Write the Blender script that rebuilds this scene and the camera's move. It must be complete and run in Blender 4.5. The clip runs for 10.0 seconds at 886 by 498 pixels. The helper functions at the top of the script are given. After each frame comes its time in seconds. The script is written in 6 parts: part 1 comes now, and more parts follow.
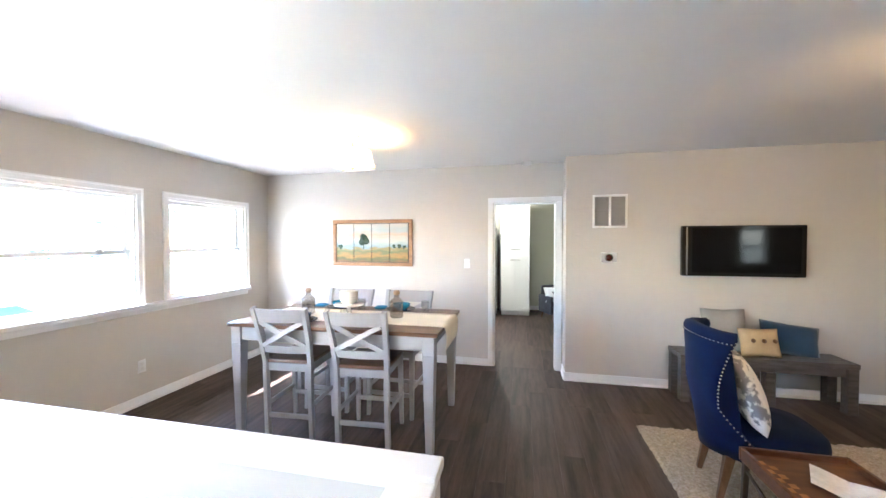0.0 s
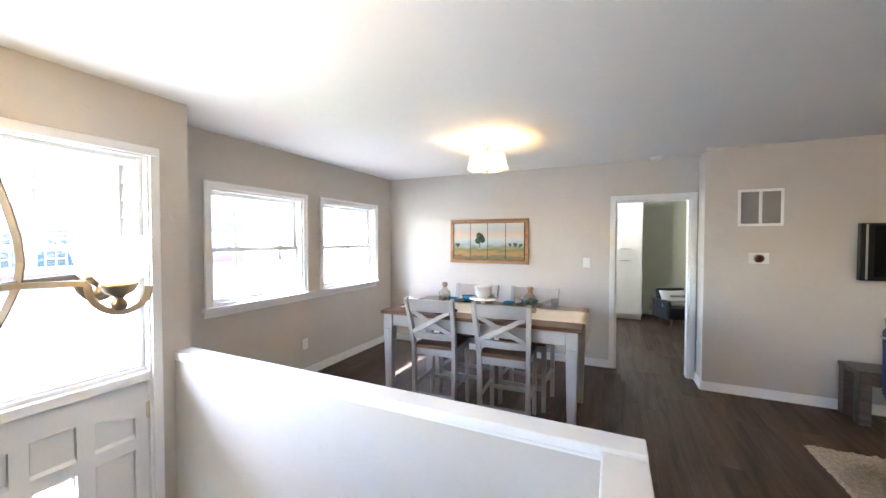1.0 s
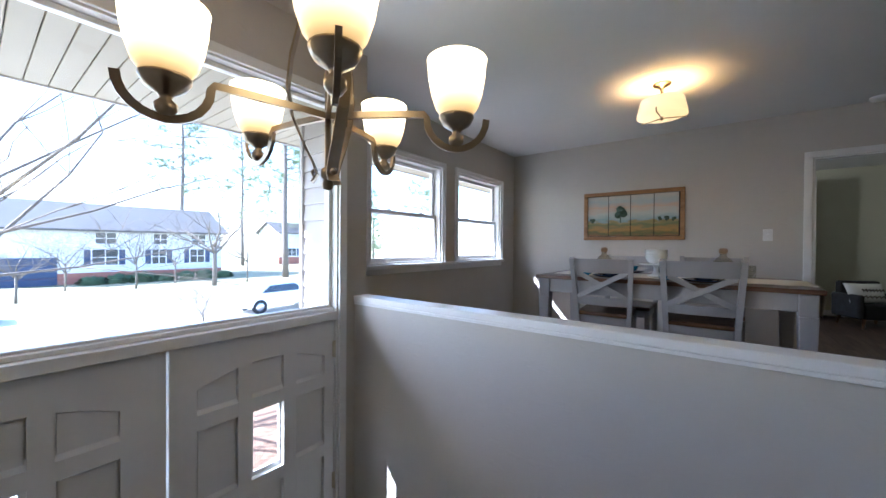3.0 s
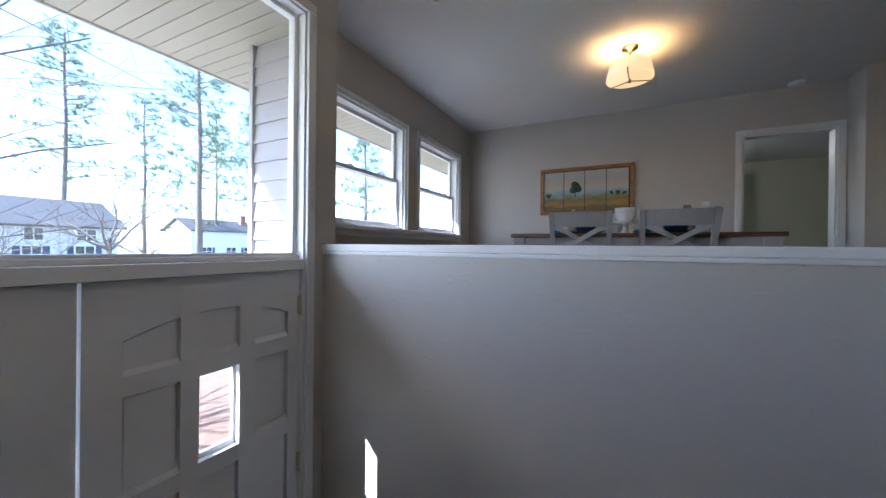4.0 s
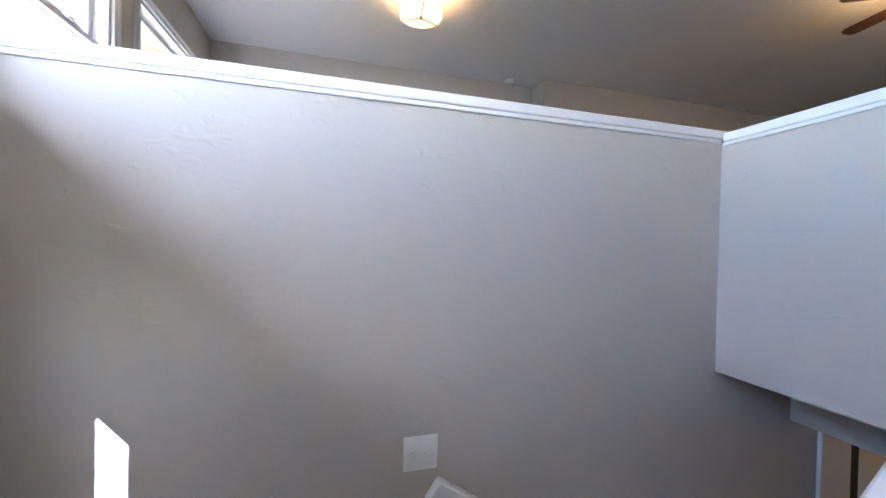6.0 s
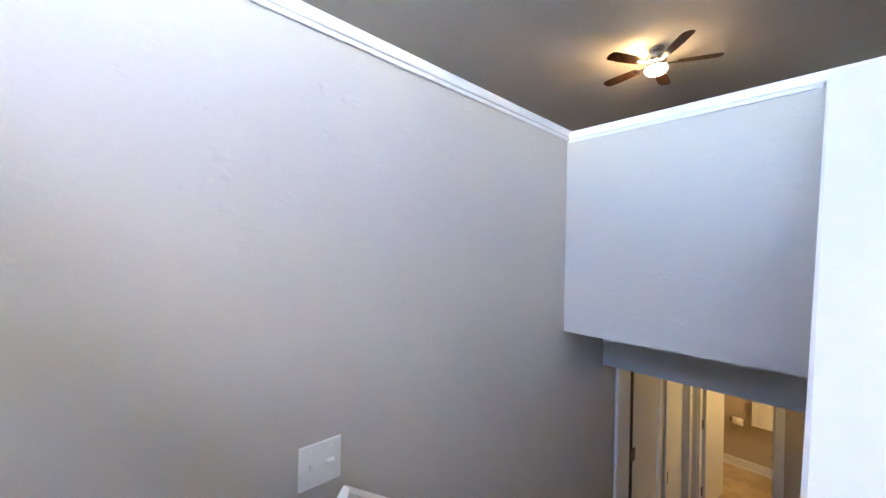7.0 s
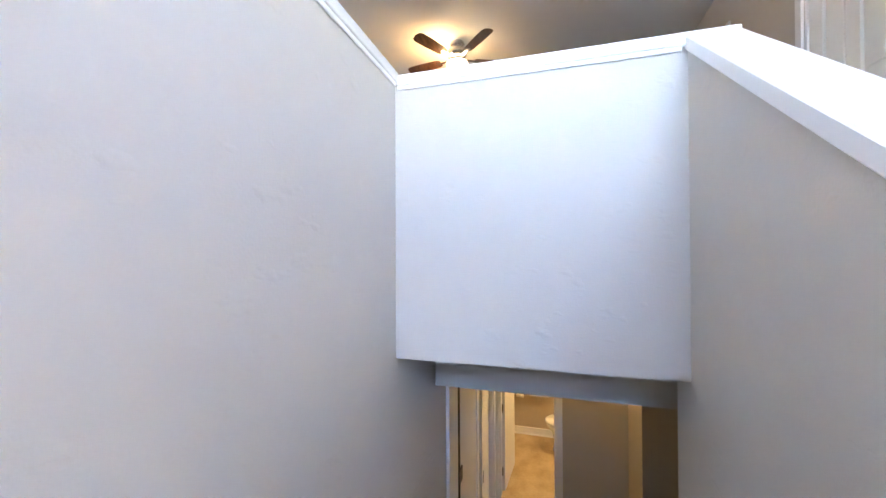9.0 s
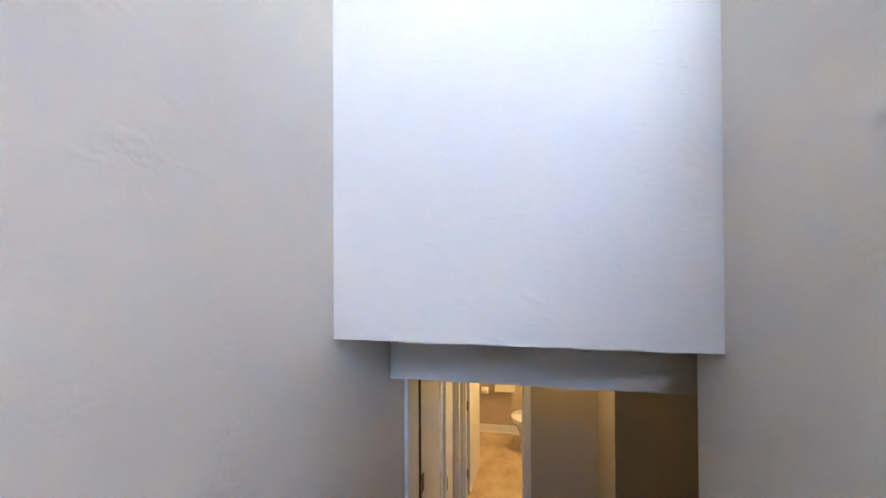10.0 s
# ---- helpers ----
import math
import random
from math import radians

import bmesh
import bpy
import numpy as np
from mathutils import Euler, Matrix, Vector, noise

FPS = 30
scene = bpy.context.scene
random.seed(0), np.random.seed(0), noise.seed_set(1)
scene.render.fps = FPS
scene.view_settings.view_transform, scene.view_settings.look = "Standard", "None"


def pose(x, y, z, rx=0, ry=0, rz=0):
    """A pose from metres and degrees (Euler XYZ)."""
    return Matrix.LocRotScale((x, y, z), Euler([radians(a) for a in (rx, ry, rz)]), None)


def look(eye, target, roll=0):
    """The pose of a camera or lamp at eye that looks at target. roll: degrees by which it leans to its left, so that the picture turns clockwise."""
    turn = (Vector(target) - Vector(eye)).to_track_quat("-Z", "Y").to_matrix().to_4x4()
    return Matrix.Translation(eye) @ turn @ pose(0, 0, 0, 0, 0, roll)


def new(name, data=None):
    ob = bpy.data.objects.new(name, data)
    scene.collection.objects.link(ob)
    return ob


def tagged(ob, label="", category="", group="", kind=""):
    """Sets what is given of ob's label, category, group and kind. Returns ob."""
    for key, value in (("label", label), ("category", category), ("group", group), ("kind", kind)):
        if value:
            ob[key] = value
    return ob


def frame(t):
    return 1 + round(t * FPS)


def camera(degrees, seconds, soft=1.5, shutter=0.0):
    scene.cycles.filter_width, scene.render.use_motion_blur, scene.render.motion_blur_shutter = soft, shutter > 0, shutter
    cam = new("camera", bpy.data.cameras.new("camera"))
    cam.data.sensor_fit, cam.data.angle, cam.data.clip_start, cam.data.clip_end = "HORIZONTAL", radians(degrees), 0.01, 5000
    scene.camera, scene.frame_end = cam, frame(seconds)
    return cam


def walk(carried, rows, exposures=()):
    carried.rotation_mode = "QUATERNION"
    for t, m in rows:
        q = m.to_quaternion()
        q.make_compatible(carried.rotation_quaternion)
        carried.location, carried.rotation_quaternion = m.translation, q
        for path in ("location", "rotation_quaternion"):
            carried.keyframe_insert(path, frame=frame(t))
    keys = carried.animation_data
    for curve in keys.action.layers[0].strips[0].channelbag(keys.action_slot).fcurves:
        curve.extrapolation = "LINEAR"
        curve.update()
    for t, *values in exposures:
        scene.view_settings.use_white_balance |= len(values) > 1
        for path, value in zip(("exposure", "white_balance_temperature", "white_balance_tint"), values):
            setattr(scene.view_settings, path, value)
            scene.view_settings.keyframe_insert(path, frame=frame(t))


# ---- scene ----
cam = camera(101.5, 10.0, soft=1.5)
PATH = [
    (0, (0.404, 0.388, 1.529), (-0.025, 2.341, 1.484), -0.1),
    (0.5, (0.242, 0.202, 1.540), (-0.352, 2.112, 1.494), -0.0),
    (1, (0.013, 0.075, 1.519), (-0.831, 1.888, 1.471), 0.1),
    (1.5, (-0.115, 0.027, 1.490), (-1.251, 1.670, 1.446), 0.2),
    (2, (-0.286, -0.045, 1.388), (-1.561, 1.495, 1.353), 0.4),
    (2.5, (-0.467, -0.101, 1.276), (-1.736, 1.445, 1.245), 0.4),
    (4, (-1.062, -0.073, 0.758), (-1.957, 1.716, 0.754), 0.6),
    (4.5, (-1.235, -0.014, 0.628), (-1.880, 1.880, 0.612), 0.8),
    (5, (-1.362, 0.056, 0.503), (-1.646, 2.036, 0.482), 0.8),
    (5.5, (-1.492, 0.140, 0.354), (-1.389, 2.137, 0.326), 0.9),
    (7, (-1.812, 0.510, 0.110), (-0.456, 1.981, 0.120), 1.2),
    (7.5, (-1.748, 0.634, 0.092), (-0.099, 1.765, 0.112), 0.4),
    (8, (-1.651, 0.798, 0.098), (0.184, 1.593, 0.121), 0.0),
    (8.5, (-1.489, 0.903, 0.085), (0.420, 1.499, 0.104), -0.3),
    (9, (-1.272, 0.950, 0.091), (0.650, 1.500, 0.108), -0.3),
    (9.5, (-1.121, 0.970, 0.067), (0.814, 1.472, 0.087), -0.4),
    (10, (-0.941, 1.025, -0.071), (1.028, 1.371, -0.051), -0.3),
]
EXPOSURES = [(0.0, 5.30, 5080, 12), (1.0, 4.65, 5150, 12), (2.0, 3.70, 5150, 13), (2.7, 3.05, 5050, 13), (3.8, 2.46, 4900, 14), (4.7, 2.62, 4900, 14), (5.7, 3.58, 5050, 14), (6.8, 4.33, 5050, 14), (8.0, 4.65, 5100, 14), (9.0, 4.93, 5180, 14), (10.0, 5.0, 5350, 14)]
walk(cam, [(t, look(eye, aim, roll)) for t, eye, aim, roll in PATH], EXPOSURES)

# ---- light ----
SUN_WAY = Vector((0.42, 0.58, -0.50)).normalized()
world = bpy.data.worlds.new("sky")
scene.world = world
world.use_nodes = True
_wn = world.node_tree.nodes
_sky = _wn.new("ShaderNodeTexSky")
_sky.sky_type = "NISHITA"
_sky.sun_disc = False
_sky.sun_elevation = math.asin(-SUN_WAY.z)
_sky.sun_rotation = math.atan2(-SUN_WAY.x, -SUN_WAY.y)
_wn["Background"].inputs["Strength"].default_value = 0.15
world.node_tree.links.new(_sky.outputs[0], _wn["Background"].inputs["Color"])
_sun = bpy.data.lights.new("sun", "SUN")
_sun.energy, _sun.angle, _sun.color = 5.0, radians(0.5), (1.0, 0.95, 0.88)
new("sun", _sun).matrix_world = look((-30, -40, 40), Vector((-30, -40, 40)) + SUN_WAY)


def point_lamp(name, at, watts, color, size=0.04):
    d = bpy.data.lights.new(name, "POINT")
    d.energy, d.color, d.shadow_soft_size = watts, color, size
    new(name, d).location = at


WARM = (1.0, 0.54, 0.16)


# ---- materials ----
def material(name, color, rough=0.5, metal=0.0, spread=0.06, scale=6.0, bump=0.0, bump_scale=60.0, stretch=(1, 1, 1),
             color2=None, emit=0.0, emit_color=None, coat=0.0, sheen=0.0, transmission=0.0, per_piece=0.0, ior=1.45, detail=4.0):
    """A procedural surface: a base colour that varies at two scales, with fine relief."""
    m = bpy.data.materials.new(name)
    m.use_nodes = True
    nt, n = m.node_tree, m.node_tree.nodes
    b = n["Principled BSDF"]
    link = nt.links.new
    b.inputs["Roughness"].default_value = rough
    b.inputs["Metallic"].default_value = metal
    b.inputs["IOR"].default_value = ior
    b.inputs["Coat Weight"].default_value = coat
    b.inputs["Sheen Weight"].default_value = sheen
    b.inputs["Transmission Weight"].default_value = transmission
    co = n.new("ShaderNodeTexCoord")
    mp = n.new("ShaderNodeMapping")
    mp.inputs["Scale"].default_value = stretch
    link(co.outputs["Object"], mp.inputs["Vector"])
    if per_piece:
        ov = n.new("ShaderNodeObjectInfo")
        sh = n.new("ShaderNodeVectorMath")
        sh.operation = "SCALE"
        sh.inputs[0].default_value = (31.0, 47.0, 19.0)
        link(ov.outputs["Random"], sh.inputs["Scale"])
        link(sh.outputs[0], mp.inputs["Location"])
    big = n.new("ShaderNodeTexNoise")
    big.inputs["Scale"].default_value = scale
    big.inputs["Detail"].default_value = detail
    link(mp.outputs[0], big.inputs["Vector"])
    fine = n.new("ShaderNodeTexNoise")
    fine.inputs["Scale"].default_value = scale * 9
    fine.inputs["Detail"].default_value = 3
    link(mp.outputs[0], fine.inputs["Vector"])
    mix = n.new("ShaderNodeMath")
    mix.operation = "MULTIPLY_ADD"
    mix.inputs[1].default_value = 0.35
    link(fine.outputs["Fac"], mix.inputs[0])
    link(big.outputs["Fac"], mix.inputs[2])
    src = mix.outputs[0]
    if per_piece:
        oi = n.new("ShaderNodeObjectInfo")
        pp = n.new("ShaderNodeMath")
        pp.operation = "MULTIPLY_ADD"
        pp.inputs[1].default_value = per_piece
        link(oi.outputs["Random"], pp.inputs[0])
        link(src, pp.inputs[2])
        sub = n.new("ShaderNodeMath")
        sub.operation = "SUBTRACT"
        sub.inputs[1].default_value = per_piece / 2
        link(pp.outputs[0], sub.inputs[0])
        src = sub.outputs[0]
    ramp = n.new("ShaderNodeValToRGB")
    c1 = Vector(color)
    c2 = Vector(color2) if color2 else c1 * (1 + spread)
    c1 = c1 if color2 else c1 * (1 - spread)
    ramp.color_ramp.elements[0].position, ramp.color_ramp.elements[1].position = 0.42, 0.92
    ramp.color_ramp.elements[0].color, ramp.color_ramp.elements[1].color = (*c1, 1), (*c2, 1)
    link(src, ramp.inputs[0])
    link(ramp.outputs[0], b.inputs["Base Color"])
    if bump:
        tex = n.new("ShaderNodeTexNoise")
        tex.inputs["Scale"].default_value = bump_scale
        tex.inputs["Detail"].default_value = 4
        link(mp.outputs[0], tex.inputs["Vector"])
        bp = n.new("ShaderNodeBump")
        bp.inputs["Strength"].default_value = bump
        bp.inputs["Distance"].default_value = 0.01
        link(tex.outputs["Fac"], bp.inputs["Height"])
        link(bp.outputs[0], b.inputs["Normal"])
    if emit:
        b.inputs["Emission Color"].default_value = (*(emit_color or color), 1)
        b.inputs["Emission Strength"].default_value = emit
    return m


def plaster(name, color):
    """Painted wall with roller texture and a few trowel lumps."""
    m = material(name, color, rough=0.62, spread=0.03, scale=1.3, bump=0.06, bump_scale=140)
    nt, n = m.node_tree, m.node_tree.nodes
    old = n["Bump"]
    tc = n["Texture Coordinate"]
    lump = n.new("ShaderNodeTexNoise")
    lump.inputs["Scale"].default_value = 11
    lump.inputs["Detail"].default_value = 2.5
    mp = n.new("ShaderNodeMapping")
    mp.inputs["Scale"].default_value = (1, 1, 1.8)
    nt.links.new(tc.outputs["Object"], mp.inputs["Vector"])
    nt.links.new(mp.outputs[0], lump.inputs["Vector"])
    r = n.new("ShaderNodeValToRGB")
    r.color_ramp.elements[0].position, r.color_ramp.elements[1].position = 0.61, 0.76
    nt.links.new(lump.outputs["Fac"], r.inputs[0])
    bp = n.new("ShaderNodeBump")
    bp.inputs["Strength"].default_value = 0.15
    bp.inputs["Distance"].default_value = 0.012
    nt.links.new(r.outputs[0], bp.inputs["Height"])
    nt.links.new(old.outputs[0], bp.inputs["Normal"])
    nt.links.new(bp.outputs[0], n["Principled BSDF"].inputs["Normal"])
    return m


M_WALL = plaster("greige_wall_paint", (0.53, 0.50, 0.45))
M_CEIL = material("ceiling_paint", (0.76, 0.755, 0.74), rough=0.8, spread=0.02, scale=1.0, bump=0.08, bump_scale=160)
M_TRIM = material("white_trim_paint", (0.80, 0.80, 0.79), rough=0.32, spread=0.02, scale=3, bump=0.03, bump_scale=40)
M_DOOR = material("white_door_paint", (0.76, 0.76, 0.745), rough=0.4, spread=0.03, scale=3, bump=0.05, bump_scale=50)
M_KITCHEN = material("cream_wall_paint", (0.60, 0.60, 0.49), rough=0.65, spread=0.03, scale=1.5, bump=0.06, bump_scale=120)
M_LOWER = material("taupe_wall_paint", (0.50, 0.43, 0.33), rough=0.65, spread=0.03, scale=1.5, bump=0.06, bump_scale=120)
M_FLOOR = material("brown_vinyl_plank", (0.022, 0.0145, 0.0112), rough=0.5, color2=(0.105, 0.070, 0.053), scale=2.2, stretch=(9, 0.9, 9),
                   bump=0.12, bump_scale=30, per_piece=0.30, detail=6)
M_FLOOR.node_tree.nodes["Principled BSDF"].inputs["Specular IOR Level"].default_value = 0.3
M_SUB = material("dark_subfloor", (0.03, 0.022, 0.018), rough=0.9, spread=0.2)
M_TILE = material("beige_stone_tile", (0.34, 0.25, 0.13), rough=0.35, color2=(0.56, 0.44, 0.25), scale=5, bump=0.05, detail=6)
M_GREY = material("grey_painted_wood", (0.345, 0.335, 0.335), rough=0.42, spread=0.05, scale=4, stretch=(4, 4, 1), bump=0.05, bump_scale=30)
M_WALNUT = material("stained_walnut", (0.050, 0.024, 0.014), rough=0.3, color2=(0.17, 0.085, 0.045), scale=4, stretch=(1.0, 8, 8), bump=0.05, bump_scale=30, coat=0.3)
M_BENCH = material("weathered_bench_wood", (0.05, 0.042, 0.036), rough=0.5, color2=(0.12, 0.10, 0.085), scale=4, stretch=(1, 9, 9), bump=0.1, bump_scale=25)
M_BRONZE = material("brushed_bronze", (0.40, 0.32, 0.22), rough=0.30, metal=1.0, spread=0.15, scale=8, bump=0.03, bump_scale=90)
M_STEEL = material("brushed_nickel", (0.50, 0.48, 0.45), rough=0.25, metal=1.0, spread=0.05, scale=8)
M_HINGE = material("dark_hinge_metal", (0.10, 0.085, 0.07), rough=0.4, metal=0.8, spread=0.1)
M_TYRE = material("black_rubber", (0.015, 0.015, 0.016), rough=0.8, spread=0.1)
M_BRASS = material("aged_brass", (0.42, 0.34, 0.20), rough=0.38, metal=0.6, spread=0.1)
M_BLACK = material("gloss_black_plastic", (0.006, 0.006, 0.007), rough=0.12, spread=0.1, coat=0.4)
M_SCREEN = material("dark_screen_glass", (0.004, 0.004, 0.005), rough=0.08, spread=0.1)
M_SCREEN.node_tree.nodes["Principled BSDF"].inputs["Specular IOR Level"].default_value = 0.22
M_NAVY = material("navy_velvet", (0.0025, 0.008, 0.034), rough=0.9, spread=0.25, scale=7, bump=0.05, bump_scale=220, sheen=0.03)
M_NAVY.node_tree.nodes["Principled BSDF"].inputs["Specular IOR Level"].default_value = 0.12
M_LEG = material("brown_turned_leg", (0.09, 0.045, 0.025), rough=0.35, color2=(0.20, 0.11, 0.06), scale=6, stretch=(6, 6, 1))
M_REDWOOD = material("reddish_table_wood", (0.05, 0.018, 0.009), rough=0.28, color2=(0.14, 0.055, 0.024), scale=4, stretch=(1, 8, 8), coat=0.4)
M_WHITE_PLATE = material("white_plastic", (0.80, 0.80, 0.78), rough=0.35, spread=0.02)
M_VENT = material("grey_vent_metal", (0.42, 0.41, 0.39), rough=0.5, spread=0.05)


def glass_material(name, tint=(1, 1, 1), gloss=0.06):
    m = bpy.data.materials.new(name)
    m.use_nodes = True
    nt, n = m.node_tree, m.node_tree.nodes
    n.remove(n["Principled BSDF"])
    tr, gl, mx, lw = n.new("ShaderNodeBsdfTransparent"), n.new("ShaderNodeBsdfGlossy"), n.new("ShaderNodeMixShader"), n.new("ShaderNodeLayerWeight")
    lw.inputs[0].default_value = 0.5
    pw, fr = n.new("ShaderNodeMath"), n.new("ShaderNodeMath")
    pw.operation, fr.operation = "POWER", "MULTIPLY_ADD"
    pw.inputs[1].default_value, fr.inputs[1].default_value, fr.inputs[2].default_value = 5.0, 0.5, gloss / 2
    nt.links.new(lw.outputs["Facing"], pw.inputs[0])
    nt.links.new(pw.outputs[0], fr.inputs[0])
    tr.inputs[0].default_value = (*tint, 1)
    gl.inputs["Roughness"].default_value = 0.01
    nt.links.new(fr.outputs[0], mx.inputs[0])
    nt.links.new(tr.outputs[0], mx.inputs[1])
    nt.links.new(gl.outputs[0], mx.inputs[2])
    nt.links.new(mx.outputs[0], n["Material Output"].inputs[0])
    return m


M_GLASS = glass_material("window_glass")


def lamp_glass(name, strength, color):
    return material(name, (0.85, 0.80, 0.68), rough=0.45, spread=0.02, emit=strength, emit_color=color)


# ---- mesh helpers ----
def box(bm, x0, y0, z0, x1, y1, z1, bevel=0.0):
    v = bmesh.ops.create_cube(bm, size=1.0, matrix=Matrix.Translation(((x0 + x1) / 2, (y0 + y1) / 2, (z0 + z1) / 2))
                              @ Matrix.Diagonal((abs(x1 - x0), abs(y1 - y0), abs(z1 - z0), 1)))["verts"]
    if bevel:
        edges = list({e for a in v for e in a.link_edges})
        bmesh.ops.bevel(bm, geom=edges, offset=bevel, segments=2, profile=0.5, affect="EDGES")
    return v


def slanted(bm, p0, p1, w, d, up=(0, 0, 1), bevel=0.003, taper=1.0):
    """A bar of width w and depth d from p0 to p1; taper scales its far end."""
    p0, p1 = Vector(p0), Vector(p1)
    z = (p1 - p0).normalized()
    ref = Vector(up) if abs(z.dot(Vector(up))) < 0.95 else Vector((1, 0, 0))
    x = ref.cross(z).normalized()
    y = z.cross(x)
    vs = []
    for p, k in ((p0, 1.0), (p1, taper)):
        for sx, sy in ((-1, -1), (1, -1), (1, 1), (-1, 1)):
            vs.append(bm.verts.new(p + x * (sx * w * k / 2) + y * (sy * d * k / 2)))
    fs = [bm.faces.new([vs[i] for i in f]) for f in ((3, 2, 1, 0), (4, 5, 6, 7), (0, 1, 5, 4), (1, 2, 6, 5), (2, 3, 7, 6), (3, 0, 4, 7))]
    if bevel:
        bmesh.ops.bevel(bm, geom=list({e for f in fs for e in f.edges}), offset=bevel, segments=1, affect="EDGES")


def lathe(bm, profile, at=(0, 0, 0), n=24, m=None):
    """Turns a profile of (radius, height) round the z axis."""
    rings = []
    for r, z in profile:
        rings.append([bm.verts.new(Vector(at) + Vector((max(r, 1e-4) * math.cos(2 * math.pi * i / n), max(r, 1e-4) * math.sin(2 * math.pi * i / n), z))) for i in range(n)])
    faces = []
    for a, b in zip(rings, rings[1:]):
        for i in range(n):
            f = bm.faces.new((a[i], a[(i + 1) % n], b[(i + 1) % n], b[i]))
            f.smooth = True
            faces.append(f)
    if m is not None:
        bmesh.ops.transform(bm, matrix=m, verts=[v for r in rings for v in r])
    return rings


def tube(bm, pts, r, n=8, flat=None, closed=False):
    """A round tube, or a flat strap of (width, thickness), along points."""
    pts = [Vector(p) for p in pts]
    rings, last = [], None
    count = len(pts)
    for i, p in enumerate(pts):
        a, b = pts[(i - 1) % count if closed else max(i - 1, 0)], pts[(i + 1) % count if closed else min(i + 1, count - 1)]
        t = (b - a).normalized()
        if last is None:
            ref = Vector((0, 0, 1)) if abs(t.z) < 0.9 else Vector((0, 1, 0))
            x = ref.cross(t).normalized()
        else:
            x = (last - t * last.dot(t)).normalized()
        last = x
        y = t.cross(x)
        rad = r[i] if isinstance(r, (list, tuple)) else r
        if flat:
            ring = [bm.verts.new(p + x * (sx * flat[0] / 2) + y * (sy * flat[1] / 2)) for sx, sy in ((-1, -1), (1, -1), (1, 1), (-1, 1))]
        else:
            ring = [bm.verts.new(p + (x * math.cos(2 * math.pi * k / n) + y * math.sin(2 * math.pi * k / n)) * rad) for k in range(n)]
        rings.append(ring)
    m = len(rings[0])
    pairs = list(zip(rings, rings[1:])) + ([(rings[-1], rings[0])] if closed else [])
    for a, b in pairs:
        for k in range(m):
            f = bm.faces.new((a[k], a[(k + 1) % m], b[(k + 1) % m], b[k]))
            f.smooth = not flat
    if not closed:
        bm.faces.new(list(reversed(rings[0])))
        bm.faces.new(rings[-1])


def mesh_of(name, bm, mat):
    bmesh.ops.recalc_face_normals(bm, faces=bm.faces)
    me = bpy.data.meshes.new(name)
    bm.to_mesh(me)
    bm.free()
    me.materials.append(mat)
    return me


def part(name, bm, mat, parent=None, label=""):
    ob = new(name, mesh_of(name, bm, mat))
    if parent is not None:
        ob.parent = parent
    if label:
        tagged(ob, label)
    return ob


def thing(name, label, category, at=(0, 0, 0), rz=0.0, group="", kind=""):
    ob = new(name)
    ob.matrix_world = pose(*at, 0, 0, rz)
    return tagged(ob, label, category, group, kind)


def shared(name, mesh, parent, m):
    ob = new(name, mesh)
    ob.parent = parent
    ob.matrix_basis = m
    return ob


def structure(name, bm, mat, label, category):
    return tagged(part(name, bm, mat), label, category, kind="structure")


def single(name, bm, mat, label, category, group=""):
    return tagged(part(name, bm, mat), label, category, group)


def wall_with(bm, axis, a0, a1, c0, c1, z0, z1, holes=()):
    """A wall along axis from a0 to a1, between c0 and c1 across, with rectangular holes (a, b, low, high)."""
    def put(p, q, lo, hi):
        if q - p > 1e-4 and hi - lo > 1e-4:
            box(bm, *((p, c0, lo, q, c1, hi) if axis == "x" else (c0, p, lo, c1, q, hi)))
    at = a0
    for p, q, lo, hi in sorted(holes):
        put(at, p, z0, z1)
        put(p, q, z0, lo)
        put(p, q, hi, z1)
        at = q
    put(at, a1, z0, z1)


# ---- main sizes ----
CEIL, LAND, LOW = 2.44, -1.40, -2.60
FRONT, ENTRY, DINE, TVW, HALL, EAST = -3.08, -2.63, 4.81, 4.52, -0.58, 6.30
HW0, HW1, CAP = 1.50, 1.60, 0.775

# ---- structure: walls ----
bm = bmesh.new()
wall_with(bm, "y", HW1 - 0.1, 8.75, FRONT - 0.14, FRONT, -0.31, CEIL, [(2.03, 3.045, 0.945, 1.965), (3.355, 4.375, 0.945, 1.965), (6.0, 7.5, 0.95, 2.1)])
structure("wall_front", bm, M_WALL, "greige painted front wall with two windows", "wall")
bm = bmesh.new()
box(bm, FRONT, HW1 - 0.1, -0.31, ENTRY, HW1, CEIL)
structure("wall_return", bm, M_WALL, "short greige wall beside the entry", "wall")
bm = bmesh.new()
wall_with(bm, "y", HALL - 0.1, HW0, ENTRY - 0.12, ENTRY, LOW, CEIL, [(-0.45, 1.38, LAND, 2.06)])
structure("wall_entry", bm, M_WALL, "greige painted entry wall above the doors", "wall")
bm = bmesh.new()
wall_with(bm, "x", FRONT, 0.864, DINE, DINE + 0.12, -0.31, CEIL, [(0.06, 0.79, -0.31, 1.985)])
structure("wall_dining", bm, M_WALL, "greige painted dining wall with a doorway", "wall")
bm = bmesh.new()
box(bm, 0.864, TVW, -0.31, EAST + 0.12, DINE + 0.12, CEIL)
structure("wall_television", bm, M_WALL, "greige painted living room wall", "wall")
bm = bmesh.new()
wall_with(bm, "x", ENTRY - 0.12, EAST + 0.12, HALL - 0.12, HALL, LOW, CEIL,
          [(0.78, 1.46, 0.0, 2.0), (2.43, 3.13, 0.0, 2.0), (5.05, 5.55, 1.0, 1.8)])
